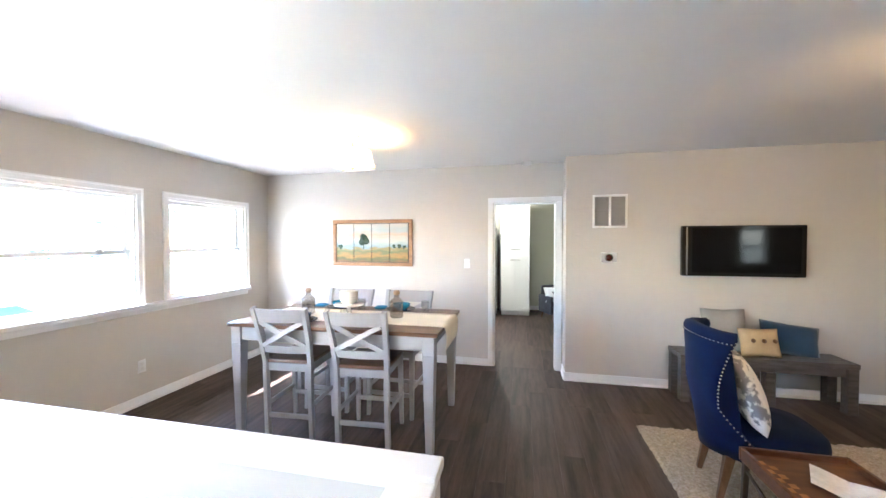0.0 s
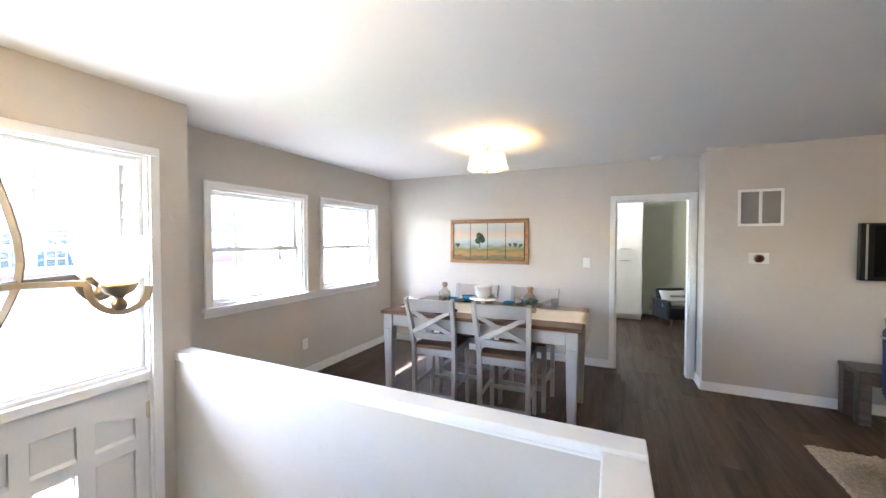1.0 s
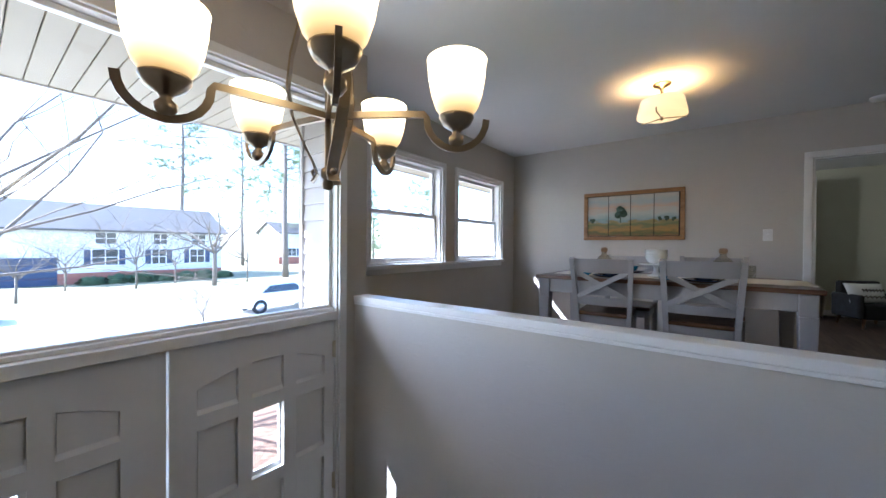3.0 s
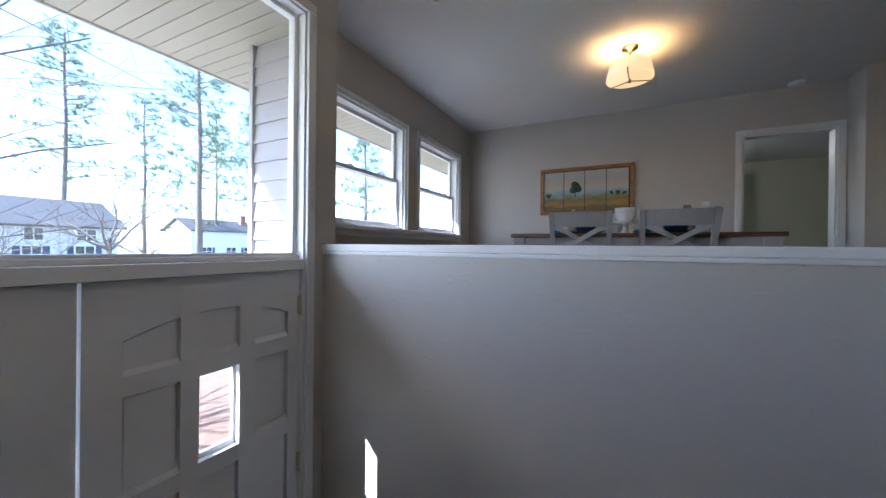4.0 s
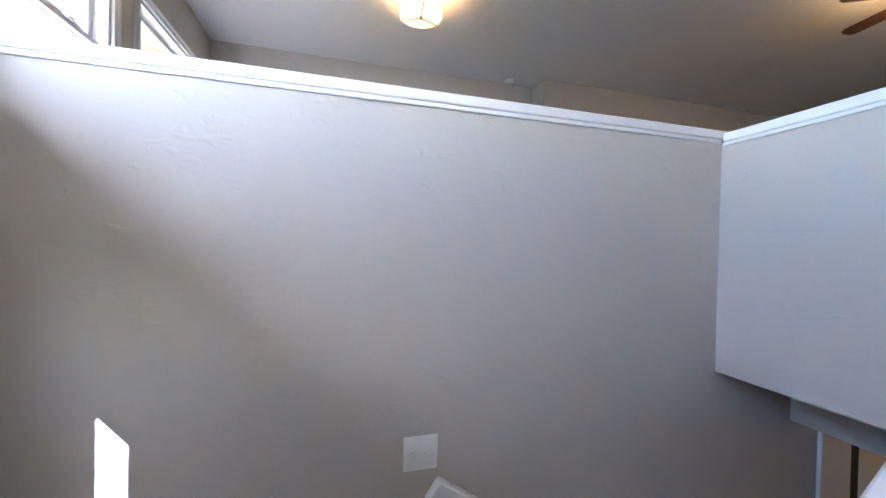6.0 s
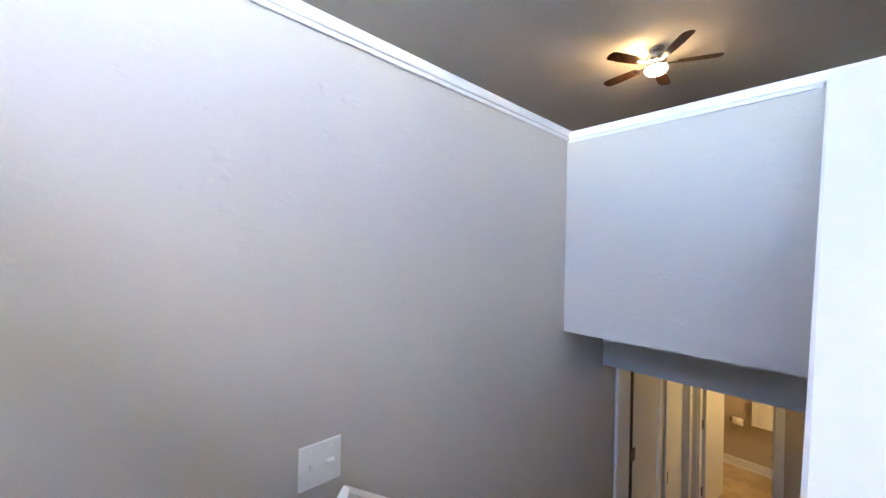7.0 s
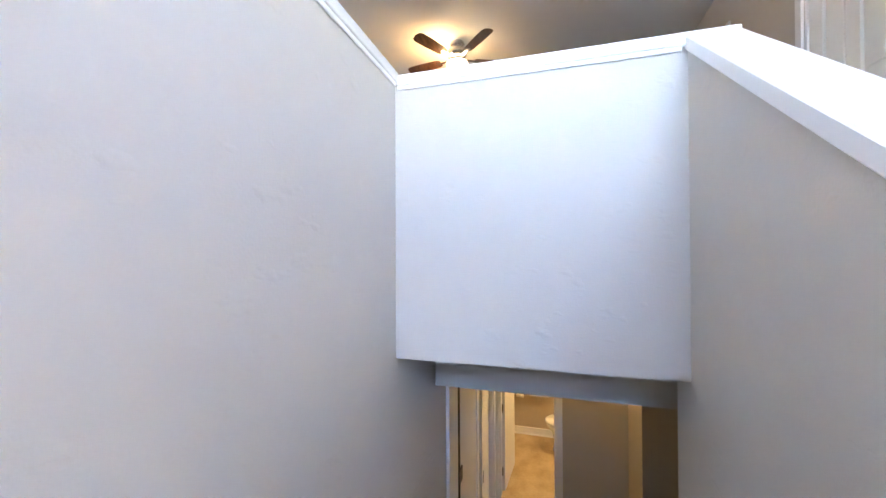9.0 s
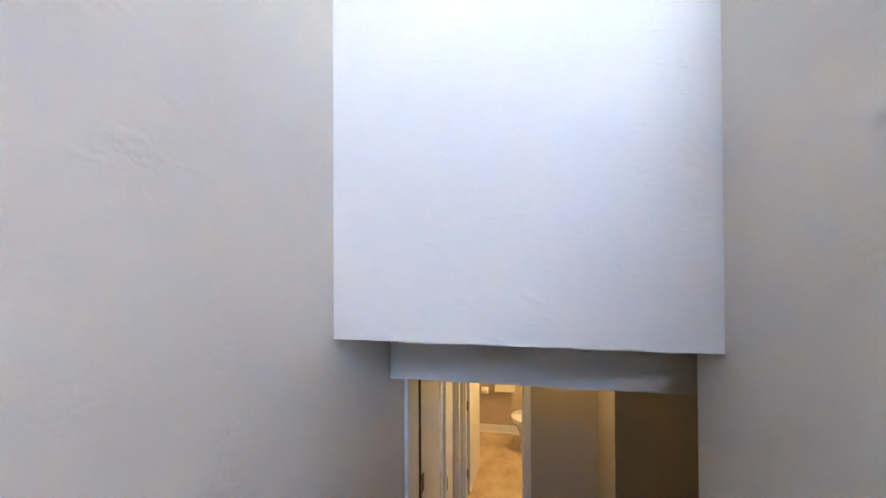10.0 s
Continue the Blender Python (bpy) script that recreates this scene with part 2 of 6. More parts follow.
structure("wall_hall", bm, M_WALL, "greige painted hall wall with doors", "wall")
bm = bmesh.new()
box(bm, EAST, HALL, -0.31, EAST + 0.12, TVW, CEIL)
structure("wall_east", bm, M_WALL, "greige painted living room end wall", "wall")
bm = bmesh.new()
box(bm, FRONT - 0.14, HALL - 0.12, CEIL, EAST + 0.12, DINE + 0.12, CEIL + 0.12)
box(bm, FRONT - 0.14, DINE + 0.12, CEIL, 2.6, 8.75, CEIL + 0.12)
box(bm, 1.9, HALL - 2.4, CEIL - 0.02, 3.6, HALL - 0.12, CEIL + 0.1)
structure("ceiling", bm, M_CEIL, "white painted flat ceiling", "ceiling")

# half-height walls round the stairwell
bm = bmesh.new()
box(bm, ENTRY, HW0, LOW, 0.60, HW1, -0.02)
box(bm, ENTRY, HW0, -0.02, 0.126, HW1, CAP - 0.04)
structure("wall_half_dining", bm, M_WALL, "greige half-height wall between stairs and dining room", "half wall")
bm = bmesh.new()
box(bm, 0.0, 0.528, -0.31, 0.126, HW0, CAP - 0.055)
structure("wall_half_stairwell", bm, M_WALL, "greige half-height wall over the lower stairs", "half wall")
SLOPE, END = 0.785, -1.58
bm = bmesh.new()
vs = [bm.verts.new((x, y, z)) for y in (0.406, 0.528) for x, z in ((0.126, LOW), (END, LOW), (END, CAP - 0.065 + SLOPE * END), (0.0, CAP - 0.065), (0.126, CAP - 0.065))]
bm.faces.new(vs[:5])
bm.faces.new(list(reversed(vs[5:])))
for i in range(5):
    bm.faces.new((vs[i], vs[(i + 1) % 5], vs[5 + (i + 1) % 5], vs[5 + i]))
structure("wall_stair_divider", bm, M_WALL, "greige sloping wall between the two stair flights", "half wall")

bm = bmesh.new()
box(bm, ENTRY + 0.001, HW0 - 0.012, CAP - 0.04, 0.138, HW1 + 0.012, CAP, 0.006)
box(bm, ENTRY + 0.001, HW0 - 0.008, CAP - 0.058, -0.010, HW0 - 0.0005, CAP - 0.0405, 0.004)
structure("trim_cap_dining", bm, M_TRIM, "white painted cap on the half wall", "wall cap")
bm = bmesh.new()
box(bm, -0.012, 0.39, CAP - 0.055, 0.138, HW0 - 0.0125, CAP - 0.014, 0.006)
box(bm, -0.008, 0.545, CAP - 0.072, -0.0005, HW0 - 0.009, CAP - 0.0555, 0.004)
structure("trim_cap_stairwell", bm, M_TRIM, "white painted cap on the half wall", "wall cap")
bm = bmesh.new()
slanted(bm, (0.0, 0.466, CAP - 0.042), (END - 0.02, 0.466, CAP - 0.042 + SLOPE * (END - 0.02)), 0.140, 0.042, bevel=0.006)
structure("trim_cap_divider", bm, M_TRIM, "white painted sloping cap on the stair wall", "wall cap")

# floors
bm = bmesh.new()
box(bm, FRONT - 0.14, HW1, -0.31, EAST + 0.12, DINE + 0.12, -0.012)
box(bm, 0.126, HALL, -0.31, EAST + 0.12, HW1, -0.012)
box(bm, FRONT, DINE + 0.12, -0.31, 2.6, 8.75, -0.012)
box(bm, 1.9, HALL - 2.4, -0.31, 3.6, HALL, -0.012)
box(bm, 0.0, HALL, -0.31, 0.126, 0.40, -0.012)
structure("floor_base", bm, M_SUB, "dark floor base under the planks", "floor")
bm = bmesh.new()
box(bm, ENTRY, HALL, LAND - 0.2, END - 0.03, HW0, LAND)
box(bm, END - 0.03, 0.529, LAND - 0.2, -1.15, HW0, LAND)
structure("floor_landing", bm, M_FLOOR, "dark plank entry landing", "landing")
bm = bmesh.new()
for k in range(7):
    box(bm, -1.65 + 0.2357 * k, HALL, LAND - 0.2, -1.65 + 0.2357 * (k + 1), 0.40, LAND + 0.175 * (k + 1))
structure("stairs_upper", bm, M_FLOOR, "dark plank steps up to the living room", "stairs")
bm = bmesh.new()
for k in range(6):
    box(bm, -1.15 + 0.25 * k, 0.529, LOW - 0.1, -1.15 + 0.25 * (k + 1), HW0, LAND - 0.1714 * (k + 1))
structure("stairs_lower", bm, M_FLOOR, "dark plank steps down to the lower hall", "stairs")

# lower hall
bm = bmesh.new()
box(bm, ENTRY, -1.0, LOW - 0.1, 2.72, 1.75, LOW)
structure("floor_lower", bm, M_FLOOR, "brown plank lower hall floor", "floor")
bm = bmesh.new()
box(bm, 2.72, -0.6, LOW - 0.1, 5.2, 2.4, LOW + 0.004)
structure("floor_bathroom", bm, M_TILE, "beige stone tile bathroom floor", "floor")
# lower ceiling shares the greige wall paint
bm = bmesh.new()
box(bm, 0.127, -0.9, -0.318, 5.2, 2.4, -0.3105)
structure("ceiling_lower", bm, M_WALL, "greige painted lower hall ceiling", "ceiling")
bm = bmesh.new()
box(bm, 0.49, -0.9, -0.585, 1.0, HW0 - 0.002, -0.3185)
structure("wall_soffit", bm, M_WALL, "greige boxed-in soffit over the lower hall", "soffit")
bm = bmesh.new()
wall_with(bm, "x", 0.60, 2.72, HW0, HW1, LOW, -0.318, [(0.945, 1.58, LOW, -0.585), (1.80, 2.50, LOW, -0.585)])
structure("wall_lower_side", bm, M_WALL, "greige lower hall wall with two doors", "wall")
bm = bmesh.new()
wall_with(bm, "y", -0.9, 2.4, 2.72, 2.82, LOW, -0.318, [(0.87, 1.46, LOW, -0.57)])
structure("wall_bathroom_front", bm, M_LOWER, "taupe wall with the bathroom doorway", "wall")
bm = bmesh.new()
box(bm, 4.22, -0.6, LOW, 4.34, 2.4, -0.318)
structure("wall_bathroom_back", bm, M_LOWER, "taupe bathroom back wall", "wall")
bm = bmesh.new()
box(bm, 2.82, 1.75, LOW, 4.22, 1.87, -0.318)
box(bm, 2.82, -0.1, LOW, 4.22, 0.0, -0.318)
structure("wall_bathroom_side", bm, M_LOWER, "taupe bathroom side wall", "wall")
bm = bmesh.new()
box(bm, 2.17, -0.9, LOW, 2.7195, 0.18, -0.318)
structure("wall_lower_near", bm, M_LOWER, "taupe lower hall wall in shade", "wall")
bm = bmesh.new()
box(bm, 0.126, -1.0, LOW, 2.72, -0.9, -0.318)
structure("wall_lower_end", bm, M_LOWER, "taupe lower hall end wall", "wall")

# ---- trim, doors and windows ----
def trim_frame(bm, axis, a0, a1, z0, z1, face, out, w=0.06, t=0.018, head=True, foot=False):
    """Flat casing round an opening a0..a1, z0..z1 on the wall face; out is +1 or -1 across the wall."""
    c0, c1 = sorted((face + out * 0.0005, face + out * t))

    def put(p, q, lo, hi):
        box(bm, *((p, c0, lo, q, c1, hi) if axis == "x" else (c0, p, lo, c1, q, hi)), 0.004)
    put(a0 - w, a0, z0, z1)
    put(a1, a1 + w, z0, z1)
    if head:
        put(a0 - w, a1 + w, z1 + 0.0005, z1 + w)
    if foot:
        put(a0 - w, a1 + w, z0 - w, z0 - 0.0005)


def baseboard(bm, axis, a0, a1, face, out, z=0.0, hgt=0.09):
    c0, c1 = sorted((face + out * 0.0005, face + out * 0.014))
    d0, d1 = sorted((face + out * 0.0005, face + out * 0.024))
    for lo, hi, e0, e1 in ((z, z + hgt, c0, c1), (z, z + 0.02, d0, d1)):
        box(bm, *((a0, e0, lo, a1, e1, hi) if axis == "x" else (e0, a0, lo, e1, a1, hi)), 0.003)


bm = bmesh.new()
baseboard(bm, "y", HW1 + 0.02, DINE - 0.02, FRONT, 1)
structure("baseboard_front", bm, M_TRIM, "white baseboard under the windows", "baseboard")
bm = bmesh.new()
baseboard(bm, "x", FRONT + 0.03, -0.005, DINE, -1)
structure("baseboard_dining", bm, M_TRIM, "white baseboard on the dining wall", "baseboard")
bm = bmesh.new()
baseboard(bm, "x", 0.85, EAST - 0.02, TVW, -1)
baseboard(bm, "y", TVW, DINE - 0.02, 0.864, -1)
structure("baseboard_television", bm, M_TRIM, "white baseboard on the living room wall", "baseboard")
bm = bmesh.new()
baseboard(bm, "x", 1.53, 2.36, HALL, 1)
baseboard(bm, "x", 3.20, EAST, HALL, 1)
structure("baseboard_hall", bm, M_TRIM, "white baseboard in the hall", "baseboard")
bm = bmesh.new()
baseboard(bm, "y", 0.2, 0.80, 2.72, -1, LOW)
baseboard(bm, "y", 0.0, 1.75, 4.22, -1, LOW, 0.11)
structure("baseboard_lower", bm, M_TRIM, "white baseboard in the lower rooms", "baseboard")

bm = bmesh.new()
trim_frame(bm, "x", 0.055, 0.79, 0, 1.985, DINE, -1)
trim_frame(bm, "x", 0.055, 0.79, 0, 1.985, DINE + 0.12, 1)
box(bm, 0.0605, DINE + 0.001, 0, 0.075, DINE + 0.119, 1.985)
box(bm, 0.775, DINE + 0.001, 0, 0.7895, DINE + 0.119, 1.985)
box(bm, 0.0755, DINE + 0.001, 1.97, 0.7745, DINE + 0.119, 1.9845)
structure("trim_kitchen_doorway", bm, M_TRIM, "white casing round the open doorway", "door casing")


def panel_door(name, label, w, hgt, knob_side, mat=M_DOOR, hinges=True, knob=True, flush=False):
    """A six-panel or flush door in its own frame: x 0..w, thickness along y, base at z 0; the visible face looks to +y."""
    t = thing(name, label, "door", kind="structure")
    bm = bmesh.new()
    box(bm, 0.0, -0.038, 0.004, w, -0.016, hgt)
    sx = (0.0, 0.11, w / 2 - 0.045, w / 2 + 0.045, w - 0.11, w)
    rows = (0.0, 0.20, 0.84, 0.98, 1.58, 1.68, hgt - 0.12, hgt)
    for i in (0, 2, 4):
        box(bm, sx[i], -0.016, 0.004, sx[i + 1], 0.0, hgt)
    for i in (0, 2, 4, 6):
        for a, b in ((1, 2), (3, 4)):
            box(bm, sx[a], -0.016, rows[i] + 0.004, sx[b], -0.0005, rows[i + 1])
    if flush:
        bm.free()
        bm = bmesh.new()
        box(bm, 0.004, -0.038, 0.004, w - 0.004, 0.0, hgt, 0.002)
    part("leaf", bm, mat, t)
    for i in () if flush else (1, 3, 5):
        for a, b in ((1, 2), (3, 4)):
            bm = bmesh.new()
            box(bm, sx[a] + 0.022, -0.0158, rows[i] + 0.022, sx[b] - 0.022, -0.003, rows[i + 1] - 0.022, 0.006)
            part("panel", bm, mat, t)
    kx = 0.065 if knob_side < 0 else w - 0.065
    if knob:
        bm = bmesh.new()
        lathe(bm, [(0.0, 0.0), (0.032, 0.0), (0.032, 0.008), (0.012, 0.012), (0.012, 0.035), (0.026, 0.042), (0.030, 0.056), (0.024, 0.068), (0.0, 0.072)],
              m=pose(kx, 0.0, 0.92, -90, 0, 0))
        part("knob", bm, M_STEEL, t, "brushed nickel door knob")
    if hinges:
        hx = w - 0.002 if knob_side < 0 else 0.002
        for z in (0.22, 1.02, 1.82):
            bm = bmesh.new()
            box(bm, hx - 0.012, 0.0005, z - 0.045, hx + 0.012, 0.006, z + 0.045, 0.002)
            part("hinge", bm, M_STEEL, t)
    return t


def lined(name, label, axis, a0, a1, z0, z1, c0, c1, out, w=0.06):
    """Jambs and casing of a doorway through a wall from c0 to c1."""
    bm = bmesh.new()
    trim_frame(bm, axis, a0, a1, z0, z1, c1 if out > 0 else c0, out, w)
    for p, q, lo, hi in ((a0 + 0.0005, a0 + 0.016, z0, z1), (a1 - 0.016, a1 - 0.0005, z0, z1), (a0 + 0.0165, a1 - 0.0165, z1 - 0.016, z1 - 0.0005)):
        box(bm, *((p, c0 + 0.001, lo, q, c1 - 0.001, hi) if axis == "x" else (c0 + 0.001, p, lo, c1 - 0.001, q, hi)))
    return structure(name, bm, M_TRIM, label, "door casing")


lined("trim_hall_door", "white casing round the hall door", "x", 0.78, 1.46, 0, 2.0, HALL - 0.12, HALL, 1)
d = panel_door("door_hall", "white six-panel closed door with a nickel knob", 0.645, 1.97, 1)
d.matrix_world = pose(0.798, HALL - 0.012, 0.004)
lined("trim_bedroom_doorway", "white casing round the open bedroom doorway", "x", 2.43, 3.13, 0, 2.0, HALL - 0.12, HALL, 1)
d = panel_door("door_bedroom", "white six-panel door standing open into the bedroom", 0.66, 1.97, -1)
d.matrix_world = pose(3.105, HALL - 0.125, 0.004, 0, 0, -98)
bm = bmesh.new()
box(bm, 1.9, HALL - 2.5, -0.3, 2.0, HALL - 0.12, CEIL)
box(bm, 3.6, HALL - 2.5, -0.3, 3.7, HALL - 0.12, CEIL)
box(bm, 2.0, HALL - 2.5, -0.3, 3.6, HALL - 2.4, CEIL)
structure("wall_bedroom", bm, M_LOWER, "taupe bedroom walls beyond the doorway", "wall")

bm = bmesh.new()
box(bm, 0.690, HW0 - 0.020, LOW, 0.745, HW0 - 0.0005, -0.587, 0.004)
box(bm, 0.7455, HW0 - 0.007, LOW, 0.945, HW0 - 0.0006, -0.587, 0.002)
box(bm, 1.566, HW0 - 0.014, LOW, 1.640, HW0 - 0.0005, -0.587, 0.003)
structure("trim_lower_door", bm, M_TRIM, "white casing boards beside the closed lower door", "door casing")
# flush black strip stands in for the shade inside the door gap
bm = bmesh.new()
box(bm, 0.9455, HW0 - 0.0055, LOW, 1.008, HW0 + 0.03, -0.587)
structure("door_gap_shade", bm, M_TYRE, "black strip standing in for the shaded gap beside the lower door", "door seal")
d = panel_door("door_lower", "white closed door in the lower hall", 0.552, 1.99, -1, hinges=False, knob=False, flush=True)
d.matrix_world = pose(1.562, HW0 - 0.004, LOW + 0.004, 0, 0, 180)
for z in (-1.34, -2.35):
    bm = bmesh.new()
    box(bm, 0.955, HW0 - 0.014, z - 0.045, 1.04, HW0 - 0.0057, z + 0.045, 0.002)
    single("door_hinge", bm, M_HINGE, "dark metal hinge on the door jamb", "hinge")
lined("trim_closet_door", "white casing round the second lower door", "x", 1.80, 2.50, LOW, -0.585, HW0, HW1, -1)
d = panel_door("door_closet", "white closed second door in the lower hall", 0.668, 1.99, -1, hinges=False, knob=False, flush=True)
d.matrix_world = pose(2.484, HW0 + 0.04, LOW + 0.004, 0, 0, 180)
bm = bmesh.new()
box(bm, 1.785, HW0 - 0.022, -1.87, 1.797, HW0 - 0.0185, -1.77, 0.001)
single("strike_plate", bm, M_HINGE, "small dark strike plate on white casing", "strike plate")
lined("trim_bathroom_doorway", "white casing round the bathroom doorway", "y", 0.87, 1.46, LOW, -0.57, 2.72, 2.82, -1, 0.065)
d = panel_door("door_bathroom", "white panelled door standing open into the bathroom", 0.56, 1.98, 1, hinges=False)
d.matrix_world = pose(2.845, 1.452, LOW + 0.008, 0, 0, -6)
for z in (-1.66, -2.36, -0.9):
    bm = bmesh.new()
    box(bm, 2.805, 1.432, z - 0.045, 2.819, 1.4435, z + 0.045, 0.002)
    single("door_hinge", bm, M_HINGE, "dark metal hinge on the door jamb", "hinge")

M_PALEBRASS = material("painted_brass", (0.55, 0.50, 0.38), rough=0.4, spread=0.1)

# ---- entry doors and the window above them ----
X0 = ENTRY - 0.075
bm = bmesh.new()
trim_frame(bm, "y", -0.44, 1.365, LAND, 2.045, ENTRY, 1, w=0.055, t=0.02)
for p, q, lo, hi in ((1.355, 1.3795, LAND, 2.0595), (-0.4495, -0.43, LAND, 2.0595), (-0.4295, 1.3545, 2.035, 2.0595)):
    box(bm, ENTRY - 0.118, p, lo, ENTRY - 0.002, q, hi, 0.002)
structure("trim_entry", bm, M_TRIM, "white painted frame round the entry doors and window", "door frame")
bm = bmesh.new()
box(bm, ENTRY - 0.115, -0.4295, 0.635, ENTRY + 0.012, 1.3545, 0.690, 0.004)
box(bm, ENTRY - 0.11, -0.4295, 0.690, ENTRY - 0.03, 1.3545, 0.712, 0.004)
structure("trim_entry_rail", bm, M_TRIM, "white rail between the entry doors and the window above", "door frame")
bm = bmesh.new()
box(bm, ENTRY - 0.105, -0.4294, 0.6305, ENTRY - 0.034, 1.3544, 0.6345)
structure("trim_weatherstrip", bm, M_HINGE, "dark rubber strip over the entry doors", "weatherstrip")
w = thing("window_entry", "wide fixed window above the entry doors", "window", kind="structure")
bm = bmesh.new()
for p, q, lo, hi in ((1.330, 1.3543, 0.7125, 2.0345), (-0.4293, -0.405, 0.7125, 2.0345), (-0.4048, 1.3298, 2.010, 2.0345), (-0.4048, 1.3298, 0.7125, 0.725)):
    box(bm, ENTRY - 0.10, p, lo, ENTRY - 0.055, q, hi, 0.003)
part("window_frame", bm, M_TRIM, w)
bm = bmesh.new()
box(bm, X0 - 0.008, -0.405, 0.725, X0 - 0.002, 1.330, 2.010)
pane = part("pane", bm, M_GLASS, w)
pane.visible_shadow = False


def entry_leaf(name, label, mirror):
    """A tall panelled door leaf with arched top panels and one small light."""
    s = -1 if mirror else 1
    mid = 0.405
    Y = lambda v: mid + s * (v - mid) + 0.02
    t = thing(name, label, "door", kind="structure")
    cols = [(0.552, 0.742), (0.812, 0.992), (1.07, 1.265)] if not mirror else [(0.54, 0.73), (0.80, 0.98), (1.06, 1.20)]
    g0, g1 = cols[1]
    rows = [(-1.24, -0.72), (-0.63, -0.235), (-0.16, 0.21), (0.285, 0.48)]
    lo_e, hi_e = (0.440, 1.333) if not mirror else (0.380, 1.235)
    xb, xf, xm = ENTRY - 0.085, ENTRY - 0.028, ENTRY - 0.056

    def bx(bm, x0, a, z0, x1, b, z1, bev=0.0):
        a, b = sorted((Y(a), Y(b)))
        box(bm, x0, a, z0, x1, b, z1, bev)
    bm = bmesh.new()
    a, b = sorted((Y(lo_e), Y(hi_e)))
    ha, hb = sorted((Y(g0), Y(g1)))
    wall_with(bm, "y", a, b, xb, xm, LAND + 0.01, 0.630, [(ha, hb, -0.16, 0.21)])
    part("core", bm, M_DOOR, t)
    edges = [lo_e] + [v for c in cols for v in c] + [hi_e]
    for i in range(0, 8, 2):
        bm = bmesh.new()
        bx(bm, xm + 0.0005, edges[i], LAND + 0.01, xf, edges[i + 1], 0.630)
        part("stile", bm, M_DOOR, t)
    zs = [LAND + 0.01] + [v for r in rows for v in r] + [0.630]
    for k, c in enumerate(cols):
        for i in range(0, 8, 2):
            bm = bmesh.new()
            bx(bm, xm + 0.0005, c[0], zs[i], xf - 0.0004, c[1], zs[i + 1])
            part("rail", bm, M_DOOR, t)
        # raised fields in the panels
        for r, (z0, z1) in enumerate(rows[:3]):
            if k == 1 and r == 2:
                continue
            bm = bmesh.new()
            bx(bm, xm + 0.0005, c[0] + 0.007, z0 + 0.017, xf - 0.016, c[1] - 0.007, z1 - 0.007, 0.005)
            part("panel", bm, M_DOOR, t)
        bm = bmesh.new()
        arch = [c[0] + 0.007 + (c[1] - c[0] - 0.014) * j / 8 for j in range(9)]
        crown = [0.477 - 0.075 * ((v - (cols[0][0] + cols[2][1]) / 2) / ((cols[2][1] - cols[0][0]) / 2)) ** 2 for v in arch]
        outline = [(Y(arch[0]), 0.302), (Y(arch[-1]), 0.302)] + [(Y(v), z) for v, z in zip(reversed(arch), reversed(crown))]
        front = [bm.verts.new((xf - 0.016, y, z)) for y, z in outline]
        rear = [bm.verts.new((xm + 0.0005, y, z)) for y, z in outline]
        bm.faces.new(front)
        for j in range(len(outline)):
            bm.faces.new((front[j], front[(j + 1) % len(outline)], rear[(j + 1) % len(outline)], rear[j]))
        bmesh.ops.recalc_face_normals(bm, faces=bm.faces)
        part("panel", bm, M_DOOR, t)
        # top rail with the arched underside
        bm = bmesh.new()
        n = 8
        low, high = [], []
        for j in range(n + 1):
            v = c[0] + (c[1] - c[0]) * j / n
            q = (v - (cols[0][0] + cols[2][1]) / 2) / ((cols[2][1] - cols[0][0]) / 2)
            low.append((Y(v), 0.485 - 0.075 * q * q))
            high.append((Y(v), 0.630))
        ring = low + list(reversed(high))
        f0 = [bm.verts.new((xf - 0.0004, y, z)) for y, z in ring]
        f1 = [bm.verts.new((xm + 0.0005, y, z)) for y, z in ring]
        bm.faces.new(f0)
        bm.faces.new(list(reversed(f1)))
        for j in range(len(ring)):
            bm.faces.new((f0[j], f0[(j + 1) % len(ring)], f1[(j + 1) % len(ring)], f1[j]))
        part("top_rail", bm, M_DOOR, t)
        # sloping ledge at the foot of each panel
        for r in rows:
            if k == 1 and r[0] == -0.16:
                continue
            bm = bmesh.new()
            y0, y1 = sorted((Y(c[0]), Y(c[1])))
            pts = ((xm + 0.0006, r[0]), (xf - 0.001, r[0]), (xm + 0.0006, r[0] + 0.034))
            va = [bm.verts.new((x, y0, z)) for x, z in pts]
            vb = [bm.verts.new((x, y1, z)) for x, z in pts]
            bm.faces.new(va)
            bm.faces.new(list(reversed(vb)))
            for j in range(3):
                bm.faces.new((va[j], va[(j + 1) % 3], vb[(j + 1) % 3], vb[j]))
            part("bead", bm, M_DOOR, t)
    bm = bmesh.new()
    bx(bm, xb + 0.012, g0 - 0.005, -0.165, xb + 0.017, g1 + 0.005, 0.215)
    p = part("pane", bm, M_GLASS, t)
    p.visible_shadow = False
    bm = bmesh.new()
    for u0, u1, z0, z1 in ((g0, g0 + 0.02, -0.16, 0.21), (g1 - 0.014, g1, -0.16, 0.21), (g0 + 0.02, g1 - 0.014, 0.196, 0.21), (g0 + 0.02, g1 - 0.014, -0.16, -0.135)):
        bx(bm, xb + 0.018, u0, z0, xm - 0.002, u1, z1)
    part("light_bead", bm, M_TRIM, t)
